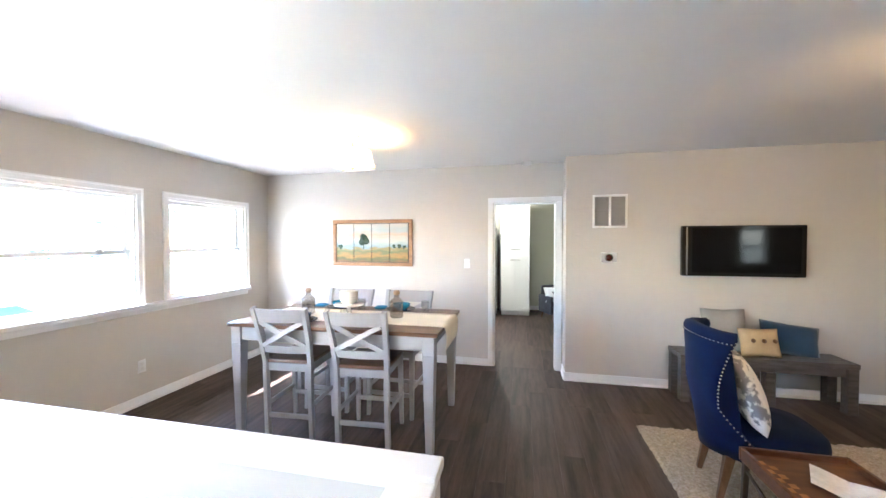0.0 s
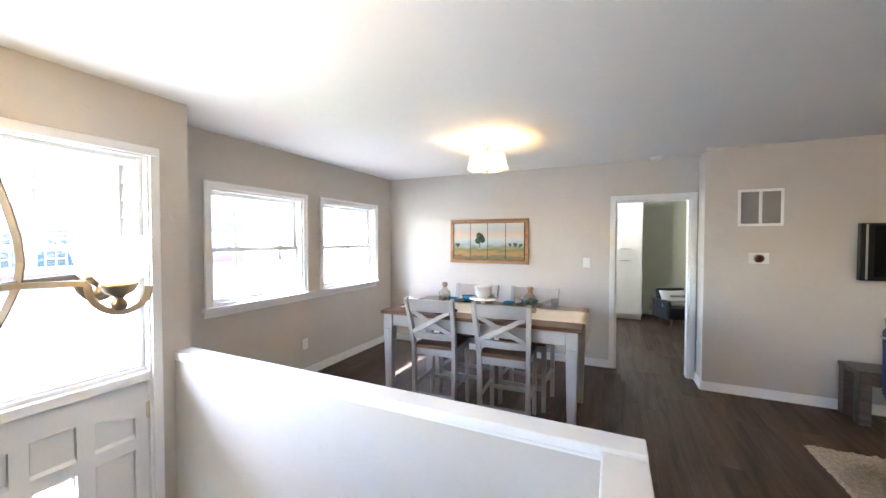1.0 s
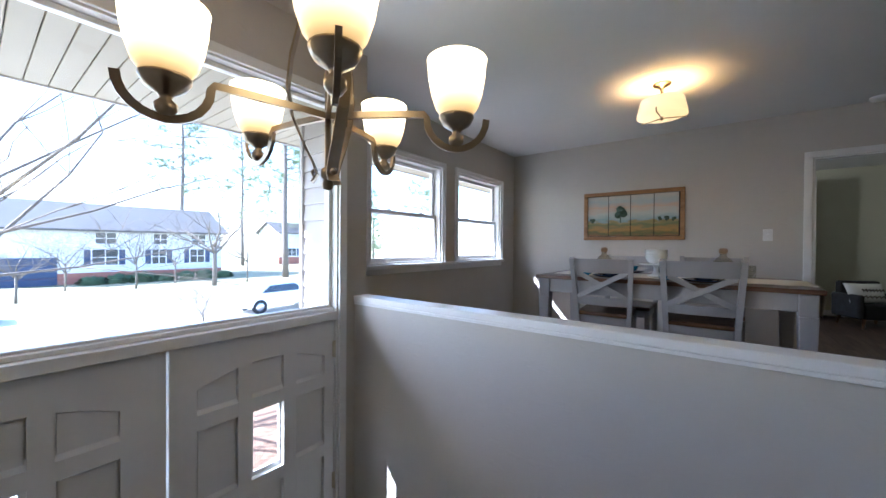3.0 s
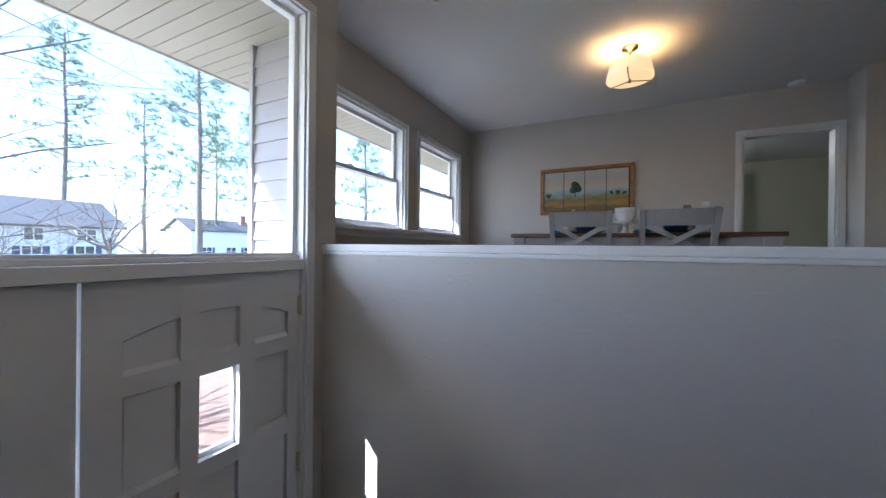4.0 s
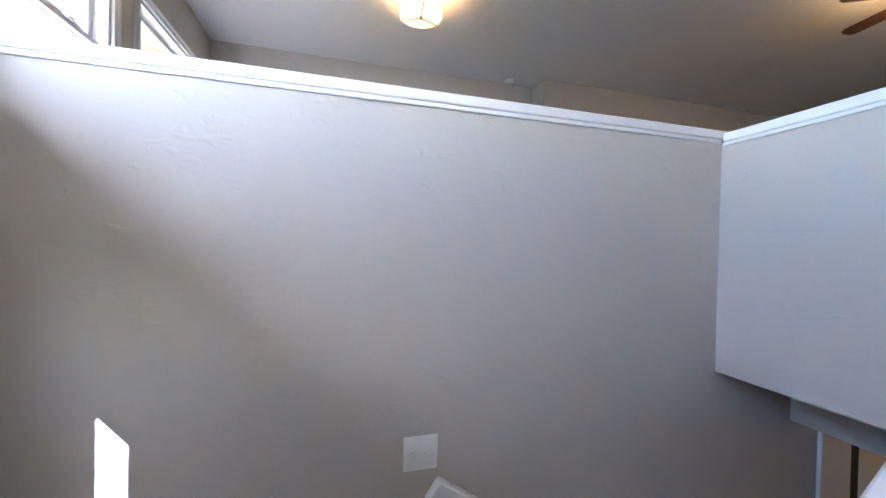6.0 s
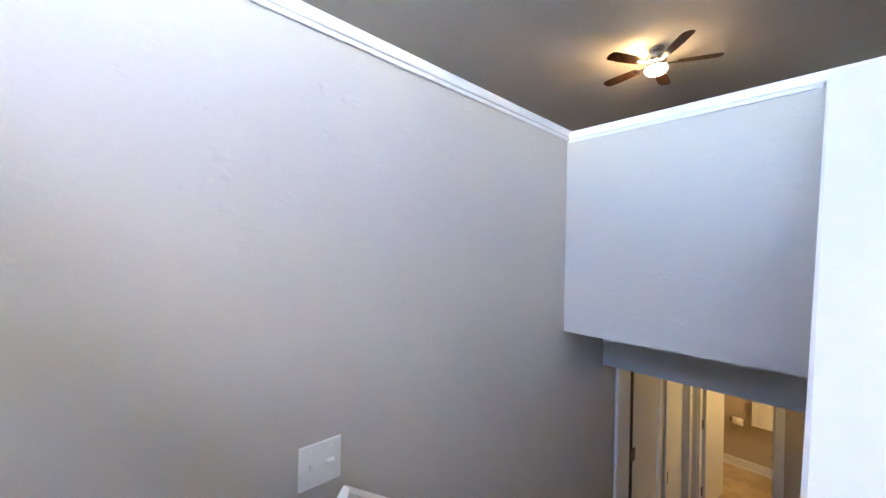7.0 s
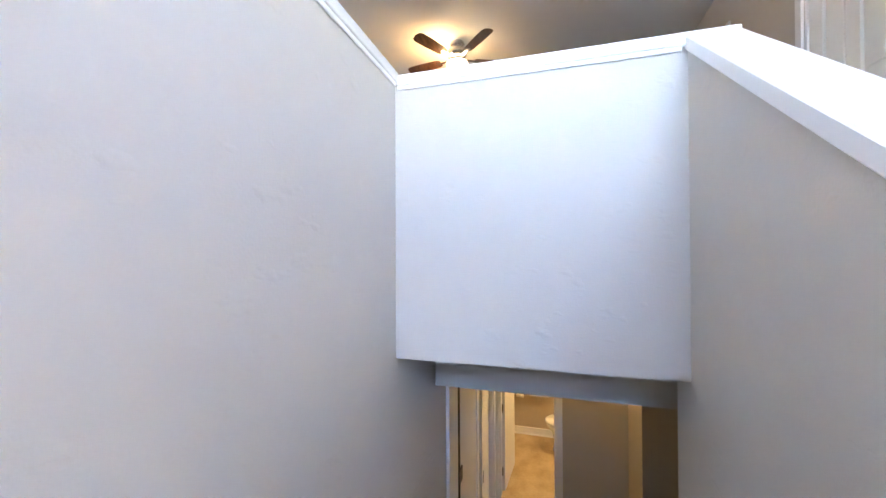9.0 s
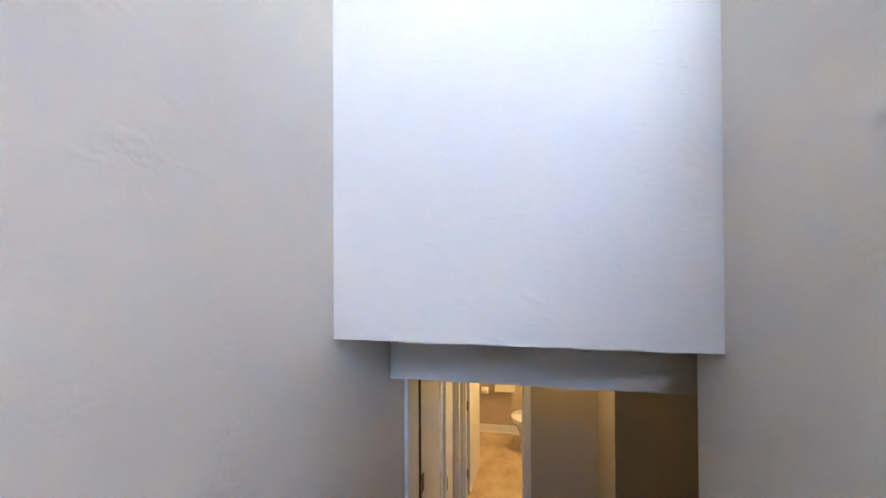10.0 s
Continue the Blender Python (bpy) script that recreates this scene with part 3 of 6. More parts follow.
    if not mirror:
        for z in (0.44, -0.42, -1.2):
            bm = bmesh.new()
            bx(bm, xf + 0.0005, 1.322, z - 0.05, xf + 0.010, 1.346, z + 0.05, 0.002)
            lathe(bm, [(0.0, -0.055), (0.006, -0.055), (0.006, 0.055), (0.0, 0.055)], (xf + 0.012, 1.355, z), 10)
            part("hinge", bm, M_PALEBRASS, t, "painted-over brass hinge")
    else:
        bm = bmesh.new()
        lathe(bm, [(0.0, 0.0), (0.03, 0.0), (0.03, 0.006), (0.012, 0.012), (0.012, 0.04), (0.028, 0.05), (0.030, 0.062), (0.0, 0.075)], m=pose(xf, 0.365, -0.45, 0, 90, 0))
        part("knob", bm, M_BRASS, t, "aged brass door knob")
    return t


entry_leaf("door_entry_right", "white painted entry door leaf with arched panels and a small light", False)
entry_leaf("door_entry_left", "white painted entry door leaf with arched panels and a knob", True)


# ---- double-hung windows ----
def hung_window(name, label, axis, a0, a1, z0, z1, c_in, out, cols=1):
    """A double-hung window in an opening; c_in is the room face, out points outdoors across the wall."""
    t = thing(name, label, "window", kind="structure")

    def bx(bm, p, q, d0, d1, lo, hi, bev=0.002):
        e0, e1 = sorted((c_in + out * d0, c_in + out * d1))
        box(bm, *((p, e0, lo, q, e1, hi) if axis == "x" else (e0, p, lo, e1, q, hi)), bev)
    bm = bmesh.new()
    for p, q, lo, hi in ((a0 + 0.0005, a0 + 0.02, z0, z1), (a1 - 0.02, a1 - 0.0005, z0, z1), (a0 + 0.0205, a1 - 0.0205, z1 - 0.02, z1 - 0.0005), (a0 + 0.0205, a1 - 0.0205, z0, z0 + 0.02)):
        bx(bm, p, q, 0.002, 0.138, lo, hi)
    part("window_frame", bm, M_TRIM, t)
    mid = z0 + (z1 - z0) * 0.475
    for lo, hi, d in ((z0 + 0.02, mid + 0.02, 0.05), (mid - 0.02, z1 - 0.02, 0.085)):
        bm = bmesh.new()
        s = 0.036
        for p, q, l2, h2 in ((a0 + 0.021, a0 + 0.021 + s, lo, hi), (a1 - 0.021 - s, a1 - 0.021, lo, hi), (a0 + 0.0215 + s, a1 - 0.0215 - s, hi - 0.034, hi), (a0 + 0.0215 + s, a1 - 0.0215 - s, lo, lo + 0.034)):
            bx(bm, p, q, d, d + 0.03, l2, h2)
        for k in range(1, cols):
            m = a0 + (a1 - a0) * k / cols
            bx(bm, m - 0.012, m + 0.012, d + 0.005, d + 0.026, lo + 0.035, hi - 0.035)
        sash = part("sash", bm, M_TRIM, t)
        bm = bmesh.new()
        bx(bm, a0 + 0.02 + s - 0.005, a1 - 0.02 - s + 0.005, d + 0.013, d + 0.018, lo + 0.03, hi - 0.03, 0)
        pane = part("pane", bm, M_GLASS, sash)
        pane.visible_shadow = False
    for k in (0.27, 0.73):
        bm = bmesh.new()
        m = a0 + (a1 - a0) * k
        bx(bm, m - 0.025, m + 0.025, 0.04, 0.085, mid + 0.0205, mid + 0.034)
        part("sash_lock", bm, M_WHITE_PLATE, t)
    bm = bmesh.new()
    face = c_in
    trim_frame(bm, axis, a0, a1, z0, z1, face, -out, w=0.055, t=0.02)
    trim_frame(bm, axis, a0 - 0.04, a1 + 0.04, z0, z1 + 0.04, face, -out, w=0.018, t=0.03)
    part("casing", bm, M_TRIM, t)
    return t


hung_window("window_1", "white double-hung window in the dining room", "y", 2.03, 3.045, 0.945, 1.965, FRONT, -1)
hung_window("window_2", "white double-hung window beside the dining corner", "y", 3.355, 4.375, 0.945, 1.965, FRONT, -1)
hung_window("window_3", "white double-hung window with muntins in the living room", "x", 5.05, 5.55, 1.0, 1.8, HALL, -1, cols=2)
bm = bmesh.new()
box(bm, FRONT + 0.0005, 1.95, 0.905, FRONT + 0.055, 4.43, 0.9445, 0.006)
box(bm, FRONT + 0.0005, 1.97, 0.855, FRONT + 0.018, 4.41, 0.9045, 0.004)
structure("trim_window_sill", bm, M_TRIM, "long white window sill under both windows", "window sill")

# ---- outside of the house ----
M_SIDING = material("cream_vinyl_siding", (0.35, 0.325, 0.305), rough=0.5, spread=0.05, scale=3, bump=0.05, bump_scale=60)
M_SOFFIT = material("cream_soffit_board", (0.31, 0.275, 0.205), rough=0.5, spread=0.04, scale=3, per_piece=0.1)
M_ROOF = material("grey_roof_shingle", (0.10, 0.095, 0.09), rough=0.9, spread=0.3, scale=8, bump=0.3, bump_scale=50)
bm = bmesh.new()
box(bm, -3.87, -3.0, 2.25, -3.22, 8.9, 2.60)
box(bm, -3.22, -3.0, 2.57, 6.6, 8.9, 2.75)
box(bm, -3.22, -3.0, 2.10, ENTRY - 0.121, HW1 - 0.1, 2.57)
structure("roof", bm, M_ROOF, "grey shingle roof with a deep front overhang", "roof")
soffit = thing("soffit", "cream grooved soffit boards under the roof overhang", "soffit", kind="structure")
bm = bmesh.new()
box(bm, -3.87, 0.0, 2.06, -2.755, 0.096, 2.075, 0.004)
_board = mesh_of("soffit_board", bm, M_SOFFIT)
bm = bmesh.new()
box(bm, -3.87, 0.0, 2.06, -3.225, 0.096, 2.075, 0.004)
_board_short = mesh_of("soffit_board_short", bm, M_SOFFIT)
for i in range(95):
    y = -2.4 + i * 0.1
    shared("soffit_board", _board if y + 0.1 <= HW1 - 0.099 else _board_short, soffit, pose(0, y, 0))
bm = bmesh.new()
box(bm, -3.895, -2.5, 2.05, -3.8705, 8.0, 2.24, 0.004)
box(bm, -3.87, -2.5, 2.076, -3.22, 8.0, 2.08)
part("fascia", bm, M_SIDING, soffit)
siding = thing("siding", "cream lapped siding on the outer wall beside the entry", "siding", kind="structure")
bm = bmesh.new()
vs = [bm.verts.new((x, y, z)) for x in (FRONT - 0.165, ENTRY - 0.121) for y, z in ((HW1 - 0.1005, 0.0), (HW1 - 0.122, 0.0), (HW1 - 0.107, 0.125), (HW1 - 0.1005, 0.125))]
bm.faces.new(vs[:4]); bm.faces.new(list(reversed(vs[4:])))
for i in range(4):
    bm.faces.new((vs[i], vs[(i + 1) % 4], vs[4 + (i + 1) % 4], vs[4 + i]))
_lap = mesh_of("siding_board", bm, M_SIDING)
for i in range(28):
    shared("siding_board", _lap, siding, pose(0, 0, -1.45 + i * 0.125))
bm = bmesh.new()
box(bm, FRONT - 0.175, HW1 - 0.135, -1.5, FRONT - 0.1405, HW1 - 0.05, 2.079, 0.004)
part("corner_post", bm, M_SIDING, siding)

# ---- grounds and street ----
M_GRASS = material("winter_lawn", (0.16, 0.155, 0.08), rough=0.95, color2=(0.32, 0.29, 0.18), scale=0.6, bump=0.3, bump_scale=12)
M_ROAD = material("pale_concrete_road", (0.40, 0.39, 0.37), rough=0.9, color2=(0.54, 0.53, 0.50), scale=0.8, bump=0.1, bump_scale=30)
M_BARK = material("grey_bark", (0.09, 0.075, 0.06), rough=0.9, color2=(0.20, 0.17, 0.14), scale=10, stretch=(3, 3, 1), bump=0.3, bump_scale=30)
M_PINE = material("pine_needles", (0.10, 0.145, 0.075), rough=0.8, color2=(0.20, 0.25, 0.12), scale=1.5)
M_LEAF = material("evergreen_shrub_leaf", (0.03, 0.06, 0.025), rough=0.7, color2=(0.08, 0.12, 0.05), scale=3)
M_BRICK = material("red_brick", (0.26, 0.10, 0.07), rough=0.85, color2=(0.38, 0.17, 0.12), scale=6, bump=0.2, bump_scale=20)
M_HSIDING = material("white_house_siding", (0.70, 0.70, 0.68), rough=0.6, spread=0.05, scale=1.0, stretch=(1, 1, 12), bump=0.1)
M_SHUTTER = material("navy_shutter", (0.03, 0.05, 0.11), rough=0.5, spread=0.1)
M_DARKGLASS = material("house_window_glass", (0.03, 0.04, 0.05), rough=0.05, spread=0.1, coat=0.5)
M_MULCH = material("brown_mulch", (0.10, 0.055, 0.03), rough=0.95, color2=(0.26, 0.16, 0.10), scale=14, bump=0.5, bump_scale=30)


def ground_z(x):
    k = min(max((-4.5 - x) / 9.5, 0.0), 1.0)
    return -1.52 - 0.68 * k * k * (3 - 2 * k)


bm = bmesh.new()
xs = [900, 60, 6.6, -2.76, -3.5, -4.5, -5.5, -6.5, -7.5, -8.5, -9.5, -10.5, -11.5, -12.5, -14, -30, -80, -200, -900]
cols_ = []
for x in xs:
    cols_.append([bm.verts.new((x, y, ground_z(x))) for y in (-900, -60, -0.63, 8.76, 60, 900)])
for a, b in zip(cols_, cols_[1:]):
    for i in range(5):
        if i == 2 and a[0].co.x > 6 and b[0].co.x > -3:
            if a[0].co.x < 7:
                continue
        bm.faces.new((a[i], a[i + 1], b[i + 1], b[i]))
g_ = structure("ground", bm, M_GRASS, "pale winter lawn sloping to the street", "ground")
bm = bmesh.new()
box(bm, -25.5, -300, -2.25, -14.3, 300, -2.17)
structure("road", bm, M_ROAD, "pale concrete street in full sun", "road")
bm = bmesh.new()
vs = [(bm.verts.new((x, -0.6, ground_z(x) + 0.03)), bm.verts.new((x, 1.4, ground_z(x) + 0.03))) for x in (-2.76, -3.5, -4.5, -5.5, -6.5, -7.5, -8.5, -9.5, -10.5, -11.5, -12.5, -14.3)]
for a, b in zip(vs, vs[1:]):
    bm.faces.new((a[0], a[1], b[1], b[0]))
structure("pavement", bm, M_ROAD, "concrete path from the street to the entry", "path")
bm = bmesh.new()
vs = [(bm.verts.new((x, 1.55, ground_z(x) + 0.025)), bm.verts.new((x, 6.2, ground_z(x) + 0.025))) for x in (-2.77, -3.5, -4.5, -5.5, -6.5, -7.5, -8.2)]
for a, b in zip(vs, vs[1:]):
    bm.faces.new((a[0], a[1], b[1], b[0]))
structure("ground_bed", bm, M_MULCH, "brown mulch bed beside the house", "planting bed")


def car(name, label, paint, at, rz):
    t = thing(name, label, "car", at, rz)
    mp = material(name + "_paint", paint, rough=0.25, spread=0.03, coat=0.8)
    prof = [(-2.25, 0.35), (-2.28, 0.62), (-2.15, 0.85), (-1.55, 0.95), (-0.95, 1.38), (0.45, 1.42), (1.05, 1.0), (1.95, 0.86), (2.25, 0.62), (2.25, 0.32)]
    bm = bmesh.new()
    rings = []
    for y, k in ((-0.88, 0.92), (-0.80, 1.0), (0.80, 1.0), (0.88, 0.92)):
        rings.append([bm.verts.new((x * (1 if k == 1 else 0.985), y * (0.80 if z > 1.1 else 1.0), 0.3 + (z - 0.3) * k)) for x, z in prof])
    n = len(prof)
    for a, b in zip(rings, rings[1:]):
        for i in range(n):
            bm.faces.new((a[i], a[(i + 1) % n], b[(i + 1) % n], b[i]))
    bm.faces.new(rings[0])
    bm.faces.new(list(reversed(rings[-1])))
    part("body", bm, mp, t)
    for s in (-1, 1):
        bm = bmesh.new()
        q = [(-1.35, 0.98), (-0.88, 1.30), (0.38, 1.33), (0.85, 1.0)]
        f0 = [bm.verts.new((x, s * (0.86 if z < 1.1 else 0.73), z)) for x, z in q]
        f1 = [bm.verts.new((x, s * (0.90 if z < 1.1 else 0.76), z)) for x, z in q]
        bm.faces.new(f0); bm.faces.new(f1)
        for i in range(4):
            bm.faces.new((f0[i], f0[(i + 1) % 4], f1[(i + 1) % 4], f1[i]))
        part("side_window", bm, M_DARKGLASS, t)
        for x in (-1.42, 1.38):
            bm = bmesh.new()
            lathe(bm, [(0.20, -0.1), (0.33, -0.1), (0.34, -0.06), (0.34, 0.06), (0.33, 0.1), (0.20, 0.1)], m=pose(x, s * 0.80, 0.34, 90, 0, 0), n=20)
            wheel = part("wheel", bm, M_TYRE, t)
            bm = bmesh.new()
            lathe(bm, [(0.0, -0.105), (0.06, -0.105), (0.10, -0.09), (0.205, -0.1), (0.21, 0.0), (0.205, 0.1), (0.1, 0.09), (0.06, 0.105), (0.0, 0.105)], m=pose(x, s * 0.80, 0.34, 90, 0, 0), n=20)
            part("rim", bm, M_STEEL, wheel)
    return t


car("car_white", "white sedan parked on the sunny street", (0.75, 0.75, 0.74), (-18.7, 9.7, -2.17), 90)
car("car_blue", "blue car parked by the kerb", (0.05, 0.12, 0.22), (-16.6, -3.1, -2.17), 90)
car("car_dark", "dark red car parked further along the street", (0.10, 0.02, 0.02), (-24.4, -1.8, -2.17), 90)


def house(name, label, at, rz, length, depth, eave, windows, garage=None, chimney=False):
    """A house whose front looks to local +x, with a ridge along y."""
    t = thing(name, label, "house", at, rz)
    bm = bmesh.new()
    box(bm, -depth, 0, 0.9, 0, length, eave)
    for y in (0.001, length - 0.001):
        v = [bm.verts.new(p) for p in ((-depth, y, eave), (0, y, eave), (-depth / 2, y, eave + depth * 0.24))]
        bm.faces.new(v)
    part("wall", bm, M_HSIDING, t)
    bm = bmesh.new()
    box(bm, -depth - 0.03, -0.03, -0.3, 0.03, length + 0.03, 0.9)
    part("brick_base", bm, M_BRICK, t, "red brick lower wall")
    bm = bmesh.new()
    for s in (0, 1):
        p0 = Vector((0.6 if s else -depth - 0.6, 0, eave - 0.29))
        p1 = Vector((-depth / 2, 0, eave + depth * 0.24 + 0.06))
        vs = [bm.verts.new((p.x, y, p.z + dz)) for dz in (0, 0.15) for p, y in ((p0, -0.5), (p0, length + 0.5), (p1, length + 0.5), (p1, -0.5))]
        for f in ((0, 1, 2, 3), (7, 6, 5, 4), (0, 1, 5, 4), (1, 2, 6, 5), (2, 3, 7, 6), (3, 0, 4, 7)):
            bm.faces.new([vs[i] for i in f])
    roof = part("roof", bm, M_ROOF, t)
    if chimney:
        bm = bmesh.new()
        box(bm, -depth * 0.4, length * 0.78, eave, -depth * 0.4 + 0.8, length * 0.78 + 0.9, eave + depth * 0.24 + 1.2, 0.03)
        part("chimney", bm, M_BRICK, roof)
    for y, w, z0, z1, shut in windows:
        bm = bmesh.new()
        for a, b, lo, hi in ((y - 0.08, y, z0 - 0.08, z1 + 0.08), (y + w, y + w + 0.08, z0 - 0.08, z1 + 0.08), (y, y + w, z1, z1 + 0.08), (y, y + w, z0 - 0.08, z0), (y + w / 2 - 0.03, y + w / 2 + 0.03, z0, z1), (y, y + w, (z0 + z1) / 2 - 0.03, (z0 + z1) / 2 + 0.03)):
            box(bm, 0.0, a, lo, 0.08, b, hi)
        win = part("window", bm, M_TRIM, t)
        bm = bmesh.new()
        box(bm, 0.005, y, z0, 0.03, y + w, z1)
        part("pane", bm, M_DARKGLASS, win)
        if shut:
            for a in (y - 0.5, y + w + 0.1):
                bm = bmesh.new()
                box(bm, 0.0, a, z0, 0.06, a + 0.4, z1, 0.01)
                part("shutter", bm, M_SHUTTER, win)
    if garage:
        bm = bmesh.new()
        for k in range(4):
            box(bm, 0.035, garage[0], 0.0 + k * 0.55, 0.08, garage[1], 0.53 + k * 0.55, 0.02)
        part("garage_door", bm, M_SHUTTER, t, "dark blue panelled garage door")
    return t


house("house_across", "white two-level house with a red brick base across the street", (-42, 1.0, -2.2), 0, 15.0, 9, 4.6,
      [(5.2, 1.6, 1.5, 2.8, True), (9.2, 1.0, 1.5, 2.8, True), (12.2, 1.2, 1.5, 2.8, True), (5.4, 1.3, 3.3, 4.2, False), (9.3, 1.0, 3.3, 4.2, False), (12.3, 1.2, 3.3, 4.2, False)],
      garage=(0.3, 3.2))
house("house_far", "low white house with a chimney beyond the trees", (-60, 32.0, -1.9), 0, 12.0, 7, 5.2,
      [(1.5, 1.6, 1.1, 2.4, True), (5.5, 1.6, 1.1, 2.4, False), (8.6, 1.8, 1.1, 2.4, True)], chimney=True)


def grow(bm, p, way, length, r, depth, rng, lift=0.1):
    n = 4
    pts, rad = [p], [r]
    for i in range(n):
        way = (way + Vector((rng.uniform(-1, 1), rng.uniform(-1, 1), rng.uniform(-0.6, 0.6) + lift)) * 0.22).normalized()
        p = p + way * (length / n)
        pts.append(p)
        rad.append(r * (1 - 0.55 * (i + 1) / n))
    tube(bm, pts, rad, 5 if r > 0.02 else 3)
    if depth > 0:
        for k in range(rng.choice((3, 4))):
            j = rng.choice((1, 2, 3, 4))
            side = Vector((rng.uniform(-1, 1), rng.uniform(-1, 1), rng.uniform(-0.3, 0.8))).normalized()
            grow(bm, pts[j], (way * 0.6 + side * 0.8).normalized(), length * rng.uniform(0.5, 0.78), rad[j] * 0.62, depth - 1, rng, lift)


def bare_tree(name, label, at, hgt, r, limbs, depth, seed, lean=(0, 0, 1), sweep=()):
    rng = random.Random(seed)
    t = thing(name, label, "tree", at)
    bm = bmesh.new()
    top = Vector(lean).normalized() * hgt * 0.35
    tube(bm, [Vector((0, 0, -0.2)), top * 0.5 + Vector((0.03, 0.02, 0)), top], [r * 1.2, r, r * 0.8], 8)
    part("trunk", bm, M_BARK, t)
    bm = bmesh.new()
    for k in range(limbs):
        a = 2 * math.pi * (k + rng.random() * 0.5) / limbs
        grow(bm, top * rng.uniform(0.6, 1.0), Vector((math.cos(a) * 0.8, math.sin(a) * 0.8, rng.uniform(0.35, 1.0))).normalized(), hgt * 0.38, r * 0.55, depth, rng)
    for w in sweep:
        grow(bm, top * rng.uniform(0.7, 1.0), Vector(w).normalized(), hgt * 0.42, r * 0.45, depth, rng, 0.0)
    part("crown", bm, M_BARK, t, "bare winter branches and twigs")
    return t


bare_tree("bare_tree", "leafless deciduous tree in the front lawn", (-8.3, -0.7, -1.75), 9.0, 0.058, 8, 5, 4,
          sweep=((0.0, 1, 0.75), (-0.2, 1, 0.35), (-0.4, 1, 0.0)))
bare_tree("twiggy_shrub", "leafless pale shrub with many fine twigs", (-15.0, 4.9, -2.2), 3.0, 0.04, 7, 4, 9)
bare_tree("bare_tree", "leafless deciduous tree across the street", (-33, 12.0, -2.2), 10.0, 0.16, 6, 3, 21)


def pine(name, label, at, hgt, seed, r=0.28, start=0.35):
    rng = random.Random(seed)
    t = thing(name, label, "tree", at)
    bm = bmesh.new()
    tube(bm, [Vector((0.15 * math.sin(i), 0.1 * math.cos(i * 1.7), -0.3 + hgt * i / 6)) for i in range(7)], [r * (1 - 0.12 * i) for i in range(7)], 8)
    part("trunk", bm, M_BARK, t)
    bm, bn = bmesh.new(), bmesh.new()
    for k in range(70):
        f = start + (1 - start) * (k + rng.random()) / 70
        a = rng.uniform(0, 2 * math.pi)
        ln = (1.25 - f) * hgt * 0.26 * rng.uniform(0.55, 1.1)
        p0 = Vector((0, 0, f * hgt))
        p1 = p0 + Vector((math.cos(a) * ln, math.sin(a) * ln, ln * rng.uniform(-0.05, 0.35)))
        tube(bm, [p0, (p0 + p1) / 2 + Vector((0, 0, 0.15)), p1], [0.05, 0.035, 0.012], 4)
        for c in range(7):
            q = p0.lerp(p1, rng.uniform(0.45, 1.05)) + Vector((rng.gauss(0, 0.25), rng.gauss(0, 0.25), rng.gauss(0.1, 0.2)))
            for s in range(20):
                w = Vector((rng.gauss(0, 1), rng.gauss(0, 1), rng.gauss(0.3, 0.8))).normalized()
                u = w.orthogonal().normalized() * 0.022
                e = q + w * rng.uniform(0.25, 0.55)
                bn.faces.new([bn.verts.new(v) for v in (q - u, q + u, e)])
    part("limbs", bm, M_BARK, t)
    part("crown", bn, M_PINE, t, "open crown of green needles")
    return t


for i, (x, y, h) in enumerate(((-36.5, 4.0, 5.5), (-35.0, 7.5, 6.5), (-37.0, 10.5, 6.0), (-34.0, 15.0, 7.5), (-31.0, 1.5, 5.0))):
    bare_tree("bare_tree", "small leafless tree with dense pale twigs before the far house", (x, y, -2.2), h, 0.06, 8, 4, 60 + i)


pine("pine_tree", "tall pine tree with an open crown across the street", (-36, 19.6, -2.2), 22.0, 3, r=0.34)
pine("pine_tree", "second tall pine tree further back", (-50, 15.0, -2.2), 24.0, 8)
pine("pine_tree", "pine tree beyond the far house", (-70, 62.0, -2.2), 17.0, 12, start=0.12)
pine("pine_tree", "pine tree on the lawn down the street", (-30, 36.0, -2.2), 19.0, 15, start=0.25)
pine("pine_tree", "pine tree in the distance behind the houses", (-60, 26.0, -2.2), 23.0, 31, start=0.2)
pine("pine_tree", "tall pine tree behind the low house", (-62, 37.0, -2.2), 25.0, 33, start=0.2)
pine("pine_tree", "tall pine tree standing near the street bend", (-44, 31.0, -2.2), 21.0, 35, start=0.3)
pine("cedar_tree", "dense evergreen beyond the street", (-58, 50.0, -2.2), 12.0, 17, start=0.06)


def shrub(at, size, seed):
    rng = random.Random(seed)
    t = thing("shrub", "clipped evergreen shrub before the house across the street", "shrub", at, group="shrubs before the house")
    bm = bmesh.new()
    for k in range(420):
        w = Vector((rng.gauss(0, 1), rng.gauss(0, 1), abs(rng.gauss(0, 1)))).normalized()
        q = Vector((w.x, w.y * 1.3, w.z * 0.9)) * size * rng.uniform(0.75, 1.05)
        u = w.orthogonal().normalized() * 0.10
        v = w.cross(u) + w * 0.05
        bm.faces.new([bm.verts.new(z) for z in (q - u, q + v, q + u, q - v)])
    part("leaves", bm, M_LEAF, t)


for i in range(7):
    shrub((-40.6, 6.0 + i * 1.6, -2.2), 0.75 + 0.2 * ((i * 7) % 3) / 2, 40 + i)

# ---- lamps ----
M_SHADE = lamp_glass("lit_frosted_glass", 0.7, (1.0, 0.64, 0.22))


